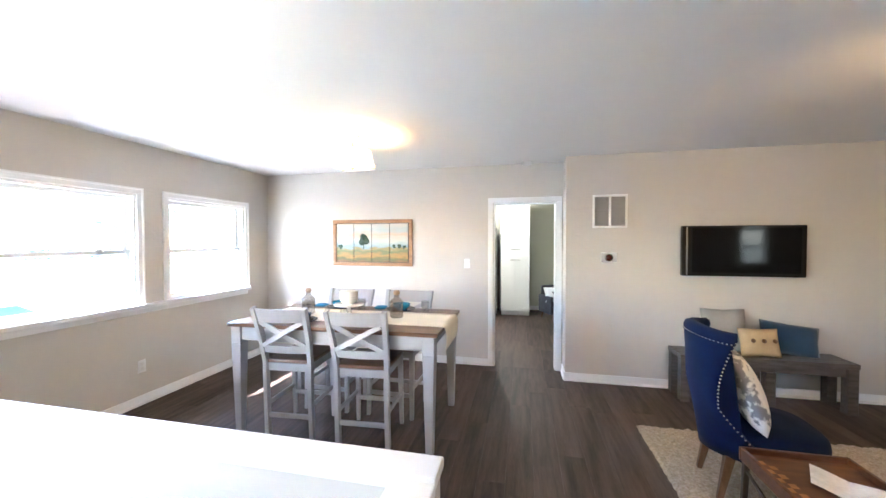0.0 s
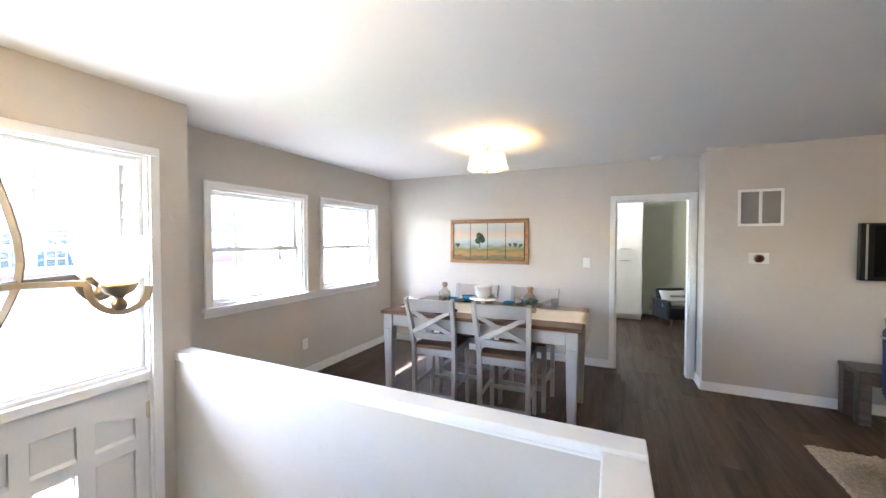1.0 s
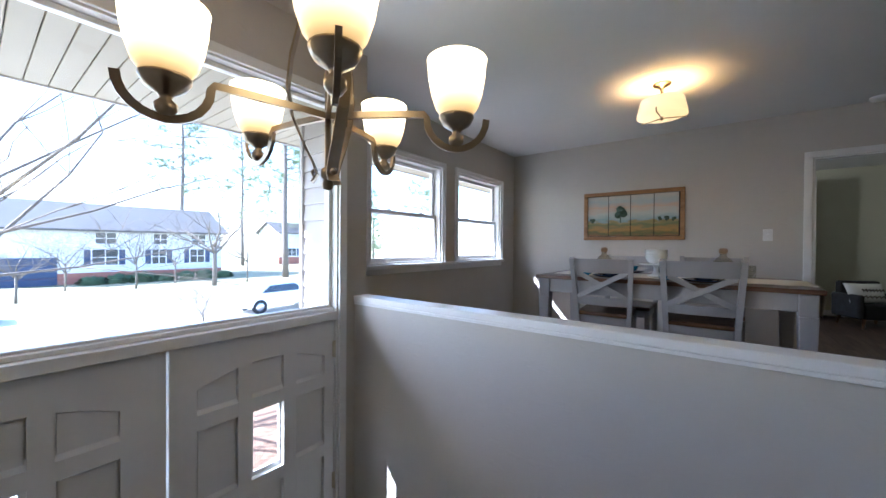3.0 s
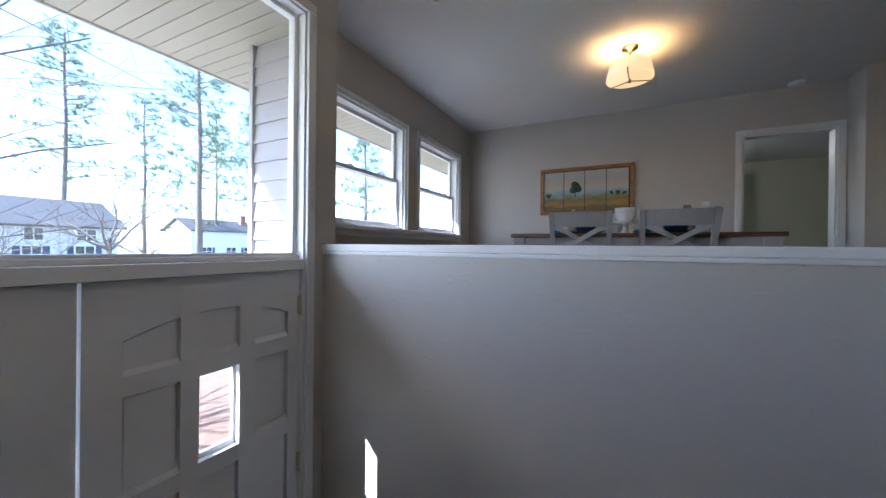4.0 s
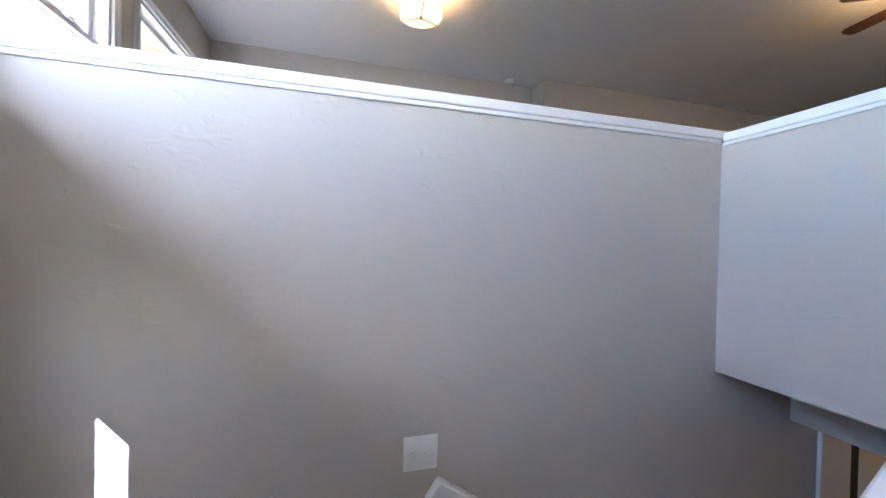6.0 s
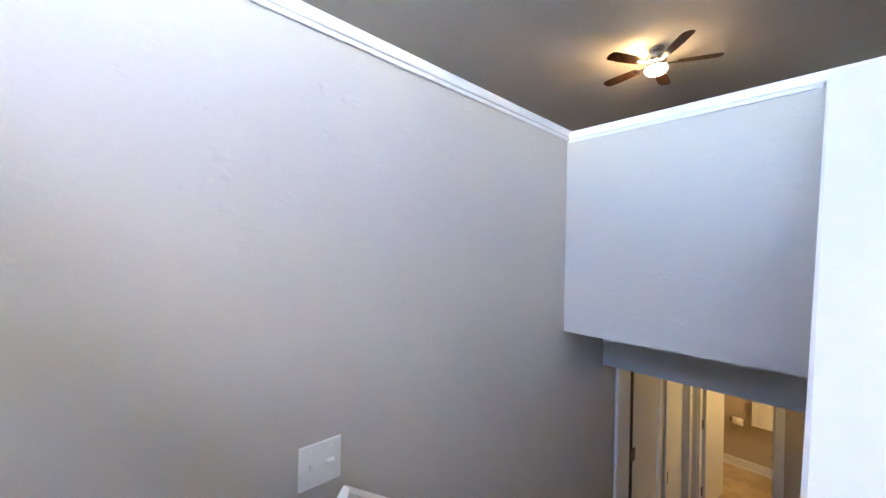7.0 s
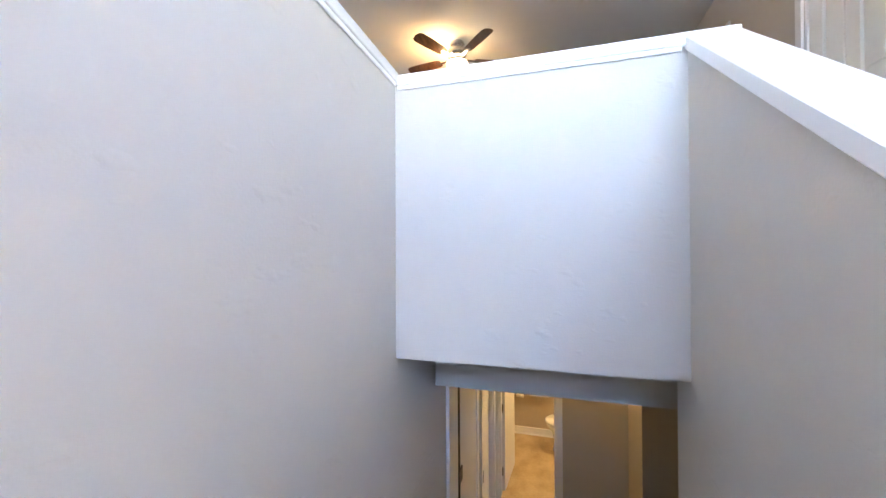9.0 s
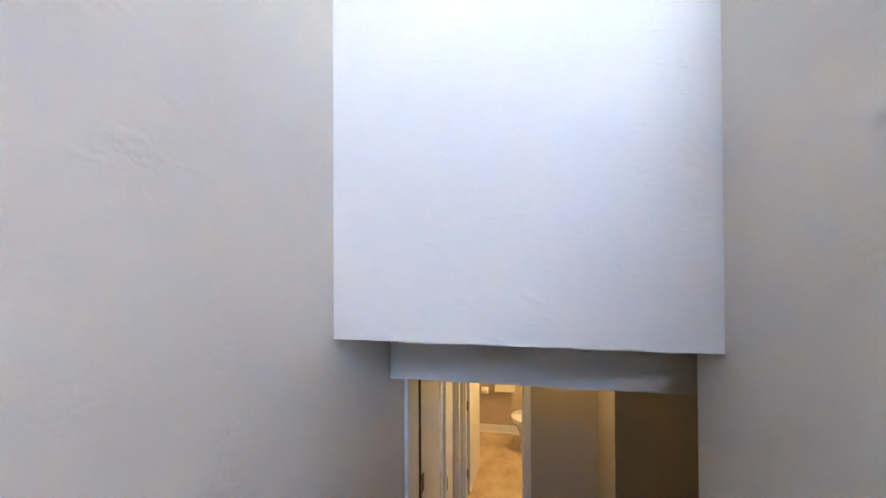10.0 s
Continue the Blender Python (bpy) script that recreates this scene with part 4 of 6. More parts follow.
def graded_glass(m, low, high, warm, pale, base, top):
    """Lit glass that glows paler and stronger towards its open rim (heights in the lamp's own frame)."""
    n, nt = m.node_tree.nodes, m.node_tree
    sep, mr, cr = n.new("ShaderNodeSeparateXYZ"), n.new("ShaderNodeMapRange"), n.new("ShaderNodeValToRGB")
    nt.links.new(n["Texture Coordinate"].outputs["Object"], sep.inputs[0])
    mr.inputs["From Min"].default_value, mr.inputs["From Max"].default_value = base, top
    mr.inputs["To Min"].default_value, mr.inputs["To Max"].default_value = low, high
    nt.links.new(sep.outputs["Z"], mr.inputs["Value"])
    fac = n.new("ShaderNodeMapRange")
    fac.inputs["From Min"].default_value, fac.inputs["From Max"].default_value = base, top
    nt.links.new(sep.outputs["Z"], fac.inputs["Value"])
    cr.color_ramp.elements[0].color, cr.color_ramp.elements[1].color = (*warm, 1), (*pale, 1)
    nt.links.new(fac.outputs[0], cr.inputs[0])
    b = n["Principled BSDF"]
    nt.links.new(cr.outputs[0], b.inputs["Emission Color"])
    nt.links.new(mr.outputs[0], b.inputs["Emission Strength"])


graded_glass(M_SHADE, 0.10, 0.75, (1.0, 0.55, 0.14), (1.0, 0.74, 0.36), 0.20, 0.29)
M_DRUM = lamp_glass("lit_linen_shade", 0.19, (1.0, 0.62, 0.22))
M_GLOBE = lamp_glass("lit_fan_globe", 0.7, (1.0, 0.68, 0.30))


def ceiling_drum(at):
    t = thing("ceiling_light", "lit cream drum ceiling light with a bronze frame", "ceiling light", at)
    bm = bmesh.new()
    lathe(bm, [(0.0, 0.0), (0.065, 0.0), (0.065, -0.018), (0.02, -0.022), (0.012, -0.06), (0.012, -0.30), (0.0, -0.30)])
    part("canopy", bm, M_BRONZE, t)
    bm = bmesh.new()
    lathe(bm, [(0.155, -0.15), (0.182, -0.290), (0.177, -0.290), (0.150, -0.15)], n=32)
    part("shade", bm, M_DRUM, t)
    bm = bmesh.new()
    lathe(bm, [(0.0, -0.298), (0.176, -0.2935), (0.176, -0.2885), (0.0, -0.292)], n=32)
    part("diffuser", bm, M_DRUM, t)
    for k in range(3):
        a = math.radians(25 + 120 * k)
        bm = bmesh.new()
        tube(bm, [(0.02 * math.cos(a), 0.02 * math.sin(a), -0.31), (0.187 * math.cos(a), 0.187 * math.sin(a), -0.304), (0.191 * math.cos(a), 0.191 * math.sin(a), -0.270)], 0.005, 6)
        part("frame_arm", bm, M_BRONZE, t)
    bm = bmesh.new()
    lathe(bm, [(0.0, -0.33), (0.012, -0.325), (0.016, -0.312), (0.0, -0.302)], n=12)
    part("finial", bm, M_BRONZE, t)
    t.scale = (1, 1, 0.9)
    return t


ceiling_drum((-1.035, 3.30, CEIL))
point_lamp("drum_bulb", (-1.04, 3.20, 2.24), 1.0, WARM)
point_lamp("drum_bulb", (-1.04, 3.36, 2.24), 1.0, WARM)


def chandelier(at):
    t = thing("chandelier", "lit five-arm brushed bronze chandelier with frosted glass shades", "chandelier", at)
    bm = bmesh.new()
    lathe(bm, [(0.0, 1.415), (0.075, 1.415), (0.07, 1.40), (0.02, 1.375), (0.0, 1.37)])
    part("canopy", bm, M_BRONZE, t)
    z, k = 0.705, 0
    while z < 1.37:
        bm = bmesh.new()
        pts = []
        for i in range(12):
            a = 2 * math.pi * i / 12
            u, v = 0.011 * math.cos(a), 0.024 * math.sin(a)
            pts.append((u if k % 2 else 0, 0 if k % 2 else u, z + v))
        tube(bm, pts, 0.0028, 5, closed=True)
        part("chain_link", bm, M_BRONZE, t)
        z += 0.039
        k += 1
    bm = bmesh.new()
    lathe(bm, [(0.0, 0.585), (0.026, 0.585), (0.030, 0.60), (0.030, 0.635), (0.022, 0.65), (0.010, 0.66), (0.0, 0.665)], n=16)
    part("crown", bm, M_BRONZE, t)
    bm = bmesh.new()
    tube(bm, [(0.0, 0.018 * math.cos(2 * math.pi * i / 14), 0.672 + 0.024 * math.sin(2 * math.pi * i / 14)) for i in range(14)], 0.004, 6, closed=True)
    part("top_loop", bm, M_BRONZE, t)
    bm = bmesh.new()
    lathe(bm, [(0.0, 0.0), (0.012, 0.004), (0.016, 0.016), (0.010, 0.028), (0.018, 0.034), (0.018, 0.055), (0.008, 0.06), (0.008, 0.585), (0.0, 0.585)], n=14)
    part("stem", bm, M_BRONZE, t)
    prof = [(0.040, 0.640), (0.030, 0.622), (0.027, 0.60), (0.040, 0.53), (0.066, 0.44), (0.090, 0.34), (0.098, 0.26), (0.088, 0.19), (0.060, 0.12), (0.036, 0.07), (0.026, 0.04), (0.038, 0.02)]
    for k in range(3):
        a = math.radians(-12 + 120 * k)
        ca, sa = math.cos(a), math.sin(a)
        bm = bmesh.new()
        fine = []
        for i in range(len(prof) - 1):
            for j in range(3):
                s = j / 3
                fine.append((prof[i][0] * (1 - s) + prof[i + 1][0] * s, prof[i][1] * (1 - s) + prof[i + 1][1] * s))
        fine.append(prof[-1])
        w, th = 0.030, 0.005
        prev = None
        for r, z in fine:
            ring = [bm.verts.new((ca * (r + dr) - sa * dw, sa * (r + dr) + ca * dw, z)) for dr, dw in ((-th / 2, -w / 2), (-th / 2, w / 2), (th / 2, w / 2), (th / 2, -w / 2))]
            if prev:
                for i in range(4):
                    bm.faces.new((prev[i], prev[(i + 1) % 4], ring[(i + 1) % 4], ring[i]))
            else:
                bm.faces.new(ring)
            prev = ring
        bm.faces.new(prev)
        for r, z in ((0.040, 0.615), (0.040, 0.045)):
            lathe(bm, [(0.0, 0.0), (0.009, 0.0), (0.009, 0.005), (0.0, 0.009)], n=10, m=Matrix.Translation((ca * r * 0.85, sa * r * 0.85, z)) @ pose(0, 0, 0, 0, 90, math.degrees(a)))
        part("strap", bm, M_BRONZE, t)
    R = 0.335
    for k in range(5):
        a = math.radians(-33 + 72 * k)
        ca, sa = math.cos(a), math.sin(a)
        bm = bmesh.new()
        pts = [(0.0, 0.192), (0.10, 0.198), (0.2, 0.201), (R - 0.085, 0.201)]
        for i in range(13):
            b = math.pi + math.pi * i / 12
            pts.append((R + 0.078 * math.cos(b), 0.190 + 0.078 * math.sin(b)))
        tube(bm, [(ca * r, sa * r, z) for r, z in pts], 0, flat=(0.011, 0.017))
        arm = part("arm", bm, M_BRONZE, t)
        bm = bmesh.new()
        lathe(bm, [(0.0, 0.092), (0.012, 0.094), (0.020, 0.105), (0.020, 0.118), (0.010, 0.128), (0.014, 0.136), (0.036, 0.150), (0.046, 0.168), (0.046, 0.173), (0.0, 0.173)], (ca * R, sa * R, 0.025), 18)
        part("cup", bm, M_BRONZE, arm)
        bm = bmesh.new()
        lathe(bm, [(0.040, 0.174), (0.056, 0.195), (0.067, 0.23), (0.074, 0.27), (0.077, 0.308), (0.079, 0.317), (0.075, 0.317), (0.072, 0.308), (0.069, 0.27), (0.062, 0.23), (0.052, 0.20), (0.0, 0.182)], (ca * R, sa * R, 0.025), 28)
        part("shade", bm, M_SHADE, t, "glowing frosted glass bell shade")
    return t


lamp_ = chandelier((-1.351, 0.384, 1.238))
lamp_.scale = (0.85, 0.85, 0.85)
for k in range(5):
    a = math.radians(-33 + 72 * k)
    point_lamp("chandelier_bulb", (-1.351 + 0.285 * math.cos(a), 0.384 + 0.285 * math.sin(a), 1.238 + 0.85 * 0.30), 0.24, WARM, 0.03)


def ceiling_fan(at):
    t = thing("ceiling_fan", "flush five-blade ceiling fan with a lit globe", "ceiling fan", at)
    bm = bmesh.new()
    lathe(bm, [(0.0, 0.0), (0.075, 0.0), (0.085, -0.03), (0.07, -0.06), (0.05, -0.075), (0.05, -0.095), (0.10, -0.11), (0.115, -0.15), (0.10, -0.20), (0.06, -0.225), (0.055, -0.245), (0.075, -0.26), (0.075, -0.275), (0.0, -0.275)])
    part("motor", bm, M_STEEL, t)
    bm = bmesh.new()
    lathe(bm, [(0.085, -0.278), (0.115, -0.30), (0.118, -0.325), (0.10, -0.365), (0.06, -0.395), (0.0, -0.405)])
    part("globe", bm, M_GLOBE, t, "lit frosted glass globe")
    bm = bmesh.new()
    lathe(bm, [(0.0, -0.425), (0.010, -0.42), (0.012, -0.408), (0.0, -0.404)], n=10)
    part("finial", bm, M_BRONZE, t)
    for k in range(5):
        m = pose(0, 0, -0.24, 0, 0, 8 + 72 * k) @ pose(0, 0, 0, 12, 0, 0)
        bm = bmesh.new()
        outline = [(0.20, -0.045), (0.24, -0.058), (0.45, -0.068), (0.58, -0.066), (0.615, -0.05), (0.63, 0.0), (0.615, 0.05), (0.58, 0.066), (0.45, 0.068), (0.24, 0.058), (0.20, 0.045)]
        f0 = [bm.verts.new(m @ Vector((x, y, 0.004))) for x, y in outline]
        f1 = [bm.verts.new(m @ Vector((x, y, -0.004))) for x, y in outline]
        bm.faces.new(f0); bm.faces.new(list(reversed(f1)))
        for i in range(len(outline)):
            bm.faces.new((f0[i], f0[(i + 1) % 11], f1[(i + 1) % 11], f1[i]))
        blade = part("blade", bm, M_WALNUT, t)
        bm = bmesh.new()
        slanted(bm, m @ Vector((0.10, 0, -0.004)), m @ Vector((0.26, 0, -0.009)), 0.04, 0.006)
        part("bracket", bm, M_STEEL, blade)
    return t


fan_ = ceiling_fan((2.67, 1.90, CEIL))
fan_.scale = (1, 1, 0.76)
for dx, dy in ((0.13, 0.06), (-0.1, 0.11)):
    point_lamp("fan_bulb", (2.69 + dx, 1.90 + dy, 2.20), 0.65, WARM)

# lower rooms
M_BULB = lamp_glass("lit_bath_glass", 1.5, (1.0, 0.68, 0.30))
t = thing("bathroom_light", "lit warm bathroom ceiling light", "ceiling light", (3.5, 0.6, -0.319))
bm = bmesh.new()
lathe(bm, [(0.0, 0.0), (0.14, 0.0), (0.14, -0.02), (0.0, -0.02)])
part("base", bm, M_STEEL, t)
bm = bmesh.new()
lathe(bm, [(0.13, -0.021), (0.12, -0.06), (0.07, -0.095), (0.0, -0.105)])
part("globe", bm, M_BULB, t)
point_lamp("bathroom_bulb", (3.5, 0.6, -0.60), 2.2 * 0.75, (1.0, 0.60, 0.17), 0.08)
t = thing("hall_light", "lit warm ceiling light in the lower hall", "ceiling light", (2.45, 0.36, -0.319))
bm = bmesh.new()
lathe(bm, [(0.0, 0.0), (0.12, 0.0), (0.12, -0.02), (0.0, -0.02)])
part("base", bm, M_STEEL, t)
bm = bmesh.new()
lathe(bm, [(0.11, -0.021), (0.10, -0.06), (0.06, -0.09), (0.0, -0.1)])
part("globe", bm, M_BULB, t)
point_lamp("hall_bulb", (2.45, 0.36, -0.56), 0.26, (1.0, 0.60, 0.17), 0.08)

M_PORCELAIN = material("white_porcelain", (0.78, 0.76, 0.72), rough=0.12, spread=0.02, coat=0.5)
M_TOWEL = material("white_towel", (0.75, 0.72, 0.66), rough=0.95, spread=0.05, bump=0.4, bump_scale=150)
t = thing("toilet", "white porcelain toilet on the bathroom floor", "toilet", (3.85, 0.74, LOW + 0.004), 90)
bm = bmesh.new()
lathe(bm, [(0.11, 0.0), (0.12, 0.02), (0.10, 0.12), (0.12, 0.24), (0.18, 0.34), (0.19, 0.38), (0.14, 0.385), (0.12, 0.30), (0.0, 0.22)], n=28, m=Matrix.Diagonal((1.25, 0.95, 1, 1)))
part("bowl", bm, M_PORCELAIN, t)
bm = bmesh.new()
lathe(bm, [(0.0, 0.388), (0.195, 0.388), (0.20, 0.40), (0.19, 0.425), (0.0, 0.43)], n=28, m=Matrix.Diagonal((1.25, 0.95, 1, 1)))
part("lid", bm, M_PORCELAIN, t)
bm = bmesh.new()
box(bm, -0.48, -0.22, 0.36, -0.26, 0.22, 0.74, 0.02)
box(bm, -0.49, -0.23, 0.741, -0.25, 0.23, 0.775, 0.01)
part("tank", bm, M_PORCELAIN, t)
t = thing("towel_bar", "chrome towel bar on the bathroom wall", "towel bar", (4.22, 1.12, -1.52))
bm = bmesh.new()
tube(bm, [(-0.06, -0.30, 0), (-0.06, 0.30, 0)], 0.008)
part("bar", bm, M_STEEL, t)
for y in (-0.29, 0.29):
    bm = bmesh.new()
    box(bm, -0.07, y - 0.015, -0.02, -0.001, y + 0.015, 0.02, 0.004)
    part("post", bm, M_STEEL, t)
bm = bmesh.new()
box(bm, 4.135, 0.93, -2.0, 4.151, 1.20, -1.502, 0.006)
box(bm, 4.17, 0.93, -1.95, 4.185, 1.20, -1.502, 0.006)
box(bm, 4.135, 0.93, -1.509, 4.185, 1.20, -1.498, 0.004)
single("towel", bm, M_TOWEL, "white towel folded over the bar", "towel")

t = thing("toilet_paper_holder", "chrome paper holder with a white roll on the wall", "paper holder", (4.22, 1.34, -2.0))
bm = bmesh.new()
box(bm, -0.05, 0.06, -0.02, -0.001, 0.085, 0.02, 0.003)
tube(bm, [(-0.045, 0.07, 0), (-0.045, -0.07, 0)], 0.006, 8)
part("arm", bm, M_STEEL, t)
bm = bmesh.new()
lathe(bm, [(0.008, -0.05), (0.045, -0.05), (0.045, 0.05), (0.008, 0.05)], n=20, m=pose(-0.055, 0, 0, 90, 0, 0))
part("roll", bm, M_TOWEL, t)

# ---- kitchen beyond the doorway ----
bm = bmesh.new()
box(bm, FRONT, 8.62, -0.31, 2.6, 8.74, CEIL)
box(bm, 2.48, DINE + 0.12, -0.31, 2.6, 8.62, CEIL)
structure("wall_kitchen", bm, M_KITCHEN, "pale cream kitchen wall", "wall")
bm = bmesh.new()
baseboard(bm, "x", 0.57, 2.46, 8.62, -1)
structure("baseboard_kitchen", bm, M_TRIM, "white baseboard in the kitchen", "baseboard")
# unseen window, added and sized to let daylight into the kitchen
hung_window("window_4", "white double-hung window added out of view to daylight the kitchen", "y", 6.0, 7.5, 0.95, 2.1, FRONT, -1)

t = thing("pantry_cabinet", "tall white pantry cabinet with shaker doors", "cabinet", (-0.03, 7.88, 0))
bm = bmesh.new()
box(bm, 0, 0.022, 0.09, 0.58, 0.59, 2.25, 0.004)
part("body", bm, M_DOOR, t)
bm = bmesh.new()
box(bm, 0.01, 0.07, 0, 0.57, 0.58, 0.0895)
part("plinth", bm, M_DOOR, t)
for z0, z1, hz in ((0.11, 1.24, 1.14), (1.27, 2.23, 1.36)):
    for x0, x1 in ((0.008, 0.286), (0.294, 0.572)):
        bm = bmesh.new()
        box(bm, x0, 0.006, z0, x1, 0.0215, z1, 0.002)
        for a, b, lo, hi in ((x0, x0 + 0.06, z0, z1), (x1 - 0.06, x1, z0, z1), (x0 + 0.06, x1 - 0.06, z1 - 0.06, z1), (x0 + 0.06, x1 - 0.06, z0, z0 + 0.06)):
            box(bm, a, -0.004, lo, b, 0.0055, hi, 0.002)
        dr = part("door", bm, M_DOOR, t)
        bm = bmesh.new()
        hx = x1 - 0.04 if x0 < 0.1 else x0 + 0.04
        tube(bm, [(hx - 0.05, -0.006, hz), (hx - 0.05, -0.03, hz), (hx + 0.05, -0.03, hz), (hx + 0.05, -0.006, hz)], 0.006, 6)
        part("handle", bm, M_STEEL, dr, "nickel bar handle")
t = thing("refrigerator", "stainless steel refrigerator with dark sides", "refrigerator", (-1.02, 7.62, 0))
bm = bmesh.new()
box(bm, 0, 0.06, 0.02, 0.92, 0.85, 1.78, 0.01)
part("body", bm, M_BLACK, t)
for x0, x1 in ((0.003, 0.458), (0.462, 0.917)):
    bm = bmesh.new()
    box(bm, x0, 0.0, 0.06, x1, 0.0595, 1.77, 0.012)
    dr = part("door", bm, M_STEEL, t)
    bm = bmesh.new()
    hx = x1 - 0.05 if x0 < 0.1 else x0 + 0.05
    tube(bm, [(hx, 0.0, 0.6), (hx, -0.05, 0.62), (hx, -0.05, 1.5), (hx, 0.0, 1.52)], 0.01, 8)
    part("handle", bm, M_STEEL, dr)
# added ceiling lamp, out of view, that lifts the kitchen's brightness
t = thing("kitchen_fill_light", "added unseen ceiling light that brightens the kitchen", "ceiling light", (-0.3, 6.9, CEIL))
bm = bmesh.new()
lathe(bm, [(0.0, -0.0005), (0.16, -0.0005), (0.16, -0.02), (0.0, -0.02)])
part("base", bm, M_STEEL, t)
bm = bmesh.new()
lathe(bm, [(0.15, -0.021), (0.14, -0.06), (0.08, -0.09), (0.0, -0.1)])
part("globe", bm, lamp_glass("kitchen_fill_glass", 0.3, (1.0, 0.86, 0.62)), t)
point_lamp("kitchen_fill_bulb", (-0.3, 6.9, 2.2), 3.2, (1.0, 0.86, 0.62), 0.1)
M_CHARCOAL = material("charcoal_fabric", (0.035, 0.036, 0.04), rough=0.9, spread=0.25, scale=9, bump=0.2, bump_scale=150)
M_GREYFAB = material("grey_linen", (0.30, 0.29, 0.26), rough=0.9, spread=0.08, scale=7, bump=0.25, bump_scale=180)
M_WHITEFAB = material("white_cotton", (0.74, 0.73, 0.70), rough=0.9, spread=0.05, scale=8, bump=0.2, bump_scale=150)
M_INK = material("black_print", (0.01, 0.01, 0.012), rough=0.8, spread=0.1)


def cushion(bm, w, hgt, d, n=10, m=None, pinch=0.78):
    """A plump pillow in the xz plane, base at z 0."""
    rows = []
    for s in (1, -1):
        g = []
        for i in range(n + 1):
            r = []
            for j in range(n + 1):
                u, v = 2 * i / n - 1, 2 * j / n - 1
                k = (max(0.0, 1 - u * u) * max(0.0, 1 - v * v)) ** 0.38
                pu = u * (1 - (1 - pinch) * 0.28 * (1 - abs(v)) ** 1.0 * abs(u))
                pv = v * (1 - (1 - pinch) * 0.28 * (1 - abs(u)) ** 1.0 * abs(v))
                p = Vector((pu * w / 2, s * d / 2 * k, hgt / 2 + pv * hgt / 2))
                r.append(bm.verts.new(m @ p if m is not None else p))
            g.append(r)
        for i in range(n):
            for j in range(n):
                f = bm.faces.new((g[i][j], g[i + 1][j], g[i + 1][j + 1], g[i][j + 1]))
                f.smooth = True
    bmesh.ops.remove_doubles(bm, verts=bm.verts, dist=1e-5)


t = thing("kitchen_armchair", "charcoal upholstered armchair at the kitchen wall", "armchair", (1.10, 7.78, 0), 25)
t.scale = (0.74, 0.74, 0.78)
for nm, bx_ in (("seat", (-0.32, -0.32, 0.16, 0.32, 0.30, 0.44)), ("backrest", (-0.34, 0.22, 0.16, 0.34, 0.36, 0.82)), ("armrest", (-0.42, -0.32, 0.16, -0.325, 0.34, 0.60)), ("armrest", (0.325, -0.32, 0.16, 0.42, 0.34, 0.60))):
    bm = bmesh.new()
    box(bm, *bx_, 0.04)
    part(nm, bm, M_CHARCOAL, t)
for x in (-0.3, 0.3):
    for y in (-0.26, 0.28):
        bm = bmesh.new()
        slanted(bm, (x, y, 0.165), (x * 1.1, y * 1.1, 0.0), 0.045, 0.045, taper=0.6)
        part("leg", bm, M_LEG, t)
t = thing("throw_pillow", "white pillow with black script on the armchair", "pillow", (1.06, 7.66, 0.345), 25)
bm = bmesh.new()
cushion(bm, 0.46, 0.30, 0.13, m=pose(0, 0, 0, -24, 0, 0))
part("cover", bm, M_WHITEFAB, t)
for z, w in ((0.19, 0.26), (0.10, 0.34)):
    bm = bmesh.new()
    pts = [(-w / 2 + w * i / 20, -0.082 - (0.0 if z > 0.15 else -0.004) + 0.43 * (z - 0.12), z + 0.022 * math.sin(i * 2.1)) for i in range(21)]
    tube(bm, pts, 0.006, 5)
    part("script_bar", bm, M_INK, t)

# ---- dining table and chairs ----
t = thing("dining_table", "counter-height table with a walnut top and grey painted legs", "table", (-1.03, 3.27, 0))
bm = bmesh.new()
box(bm, -0.86, -0.455, 0.852, 0.86, 0.455, 0.882, 0.006)
part("tabletop", bm, M_WALNUT, t, "stained walnut plank top")
for a in (((-0.75, -0.425), (0.75, -0.40)), ((-0.75, 0.40), (0.75, 0.425))):
    bm = bmesh.new()
    box(bm, a[0][0], a[0][1], 0.745, a[1][0], a[1][1], 0.8515, 0.003)
    part("apron", bm, M_GREY, t)
for x in (-0.80, 0.775):
    bm = bmesh.new()
    box(bm, x, -0.36, 0.745, x + 0.025, 0.36, 0.8515, 0.003)
    part("apron", bm, M_GREY, t)
for x in (-0.79, 0.79):
    for y in (-0.40, 0.40):
        bm = bmesh.new()
        slanted(bm, (x, y, 0.8515), (x, y, 0.72), 0.088, 0.088, bevel=0.004)
        slanted(bm, (x, y, 0.7195), (x, y, 0.0), 0.088, 0.088, bevel=0.004, taper=0.6)
        part("leg", bm, M_GREY, t)


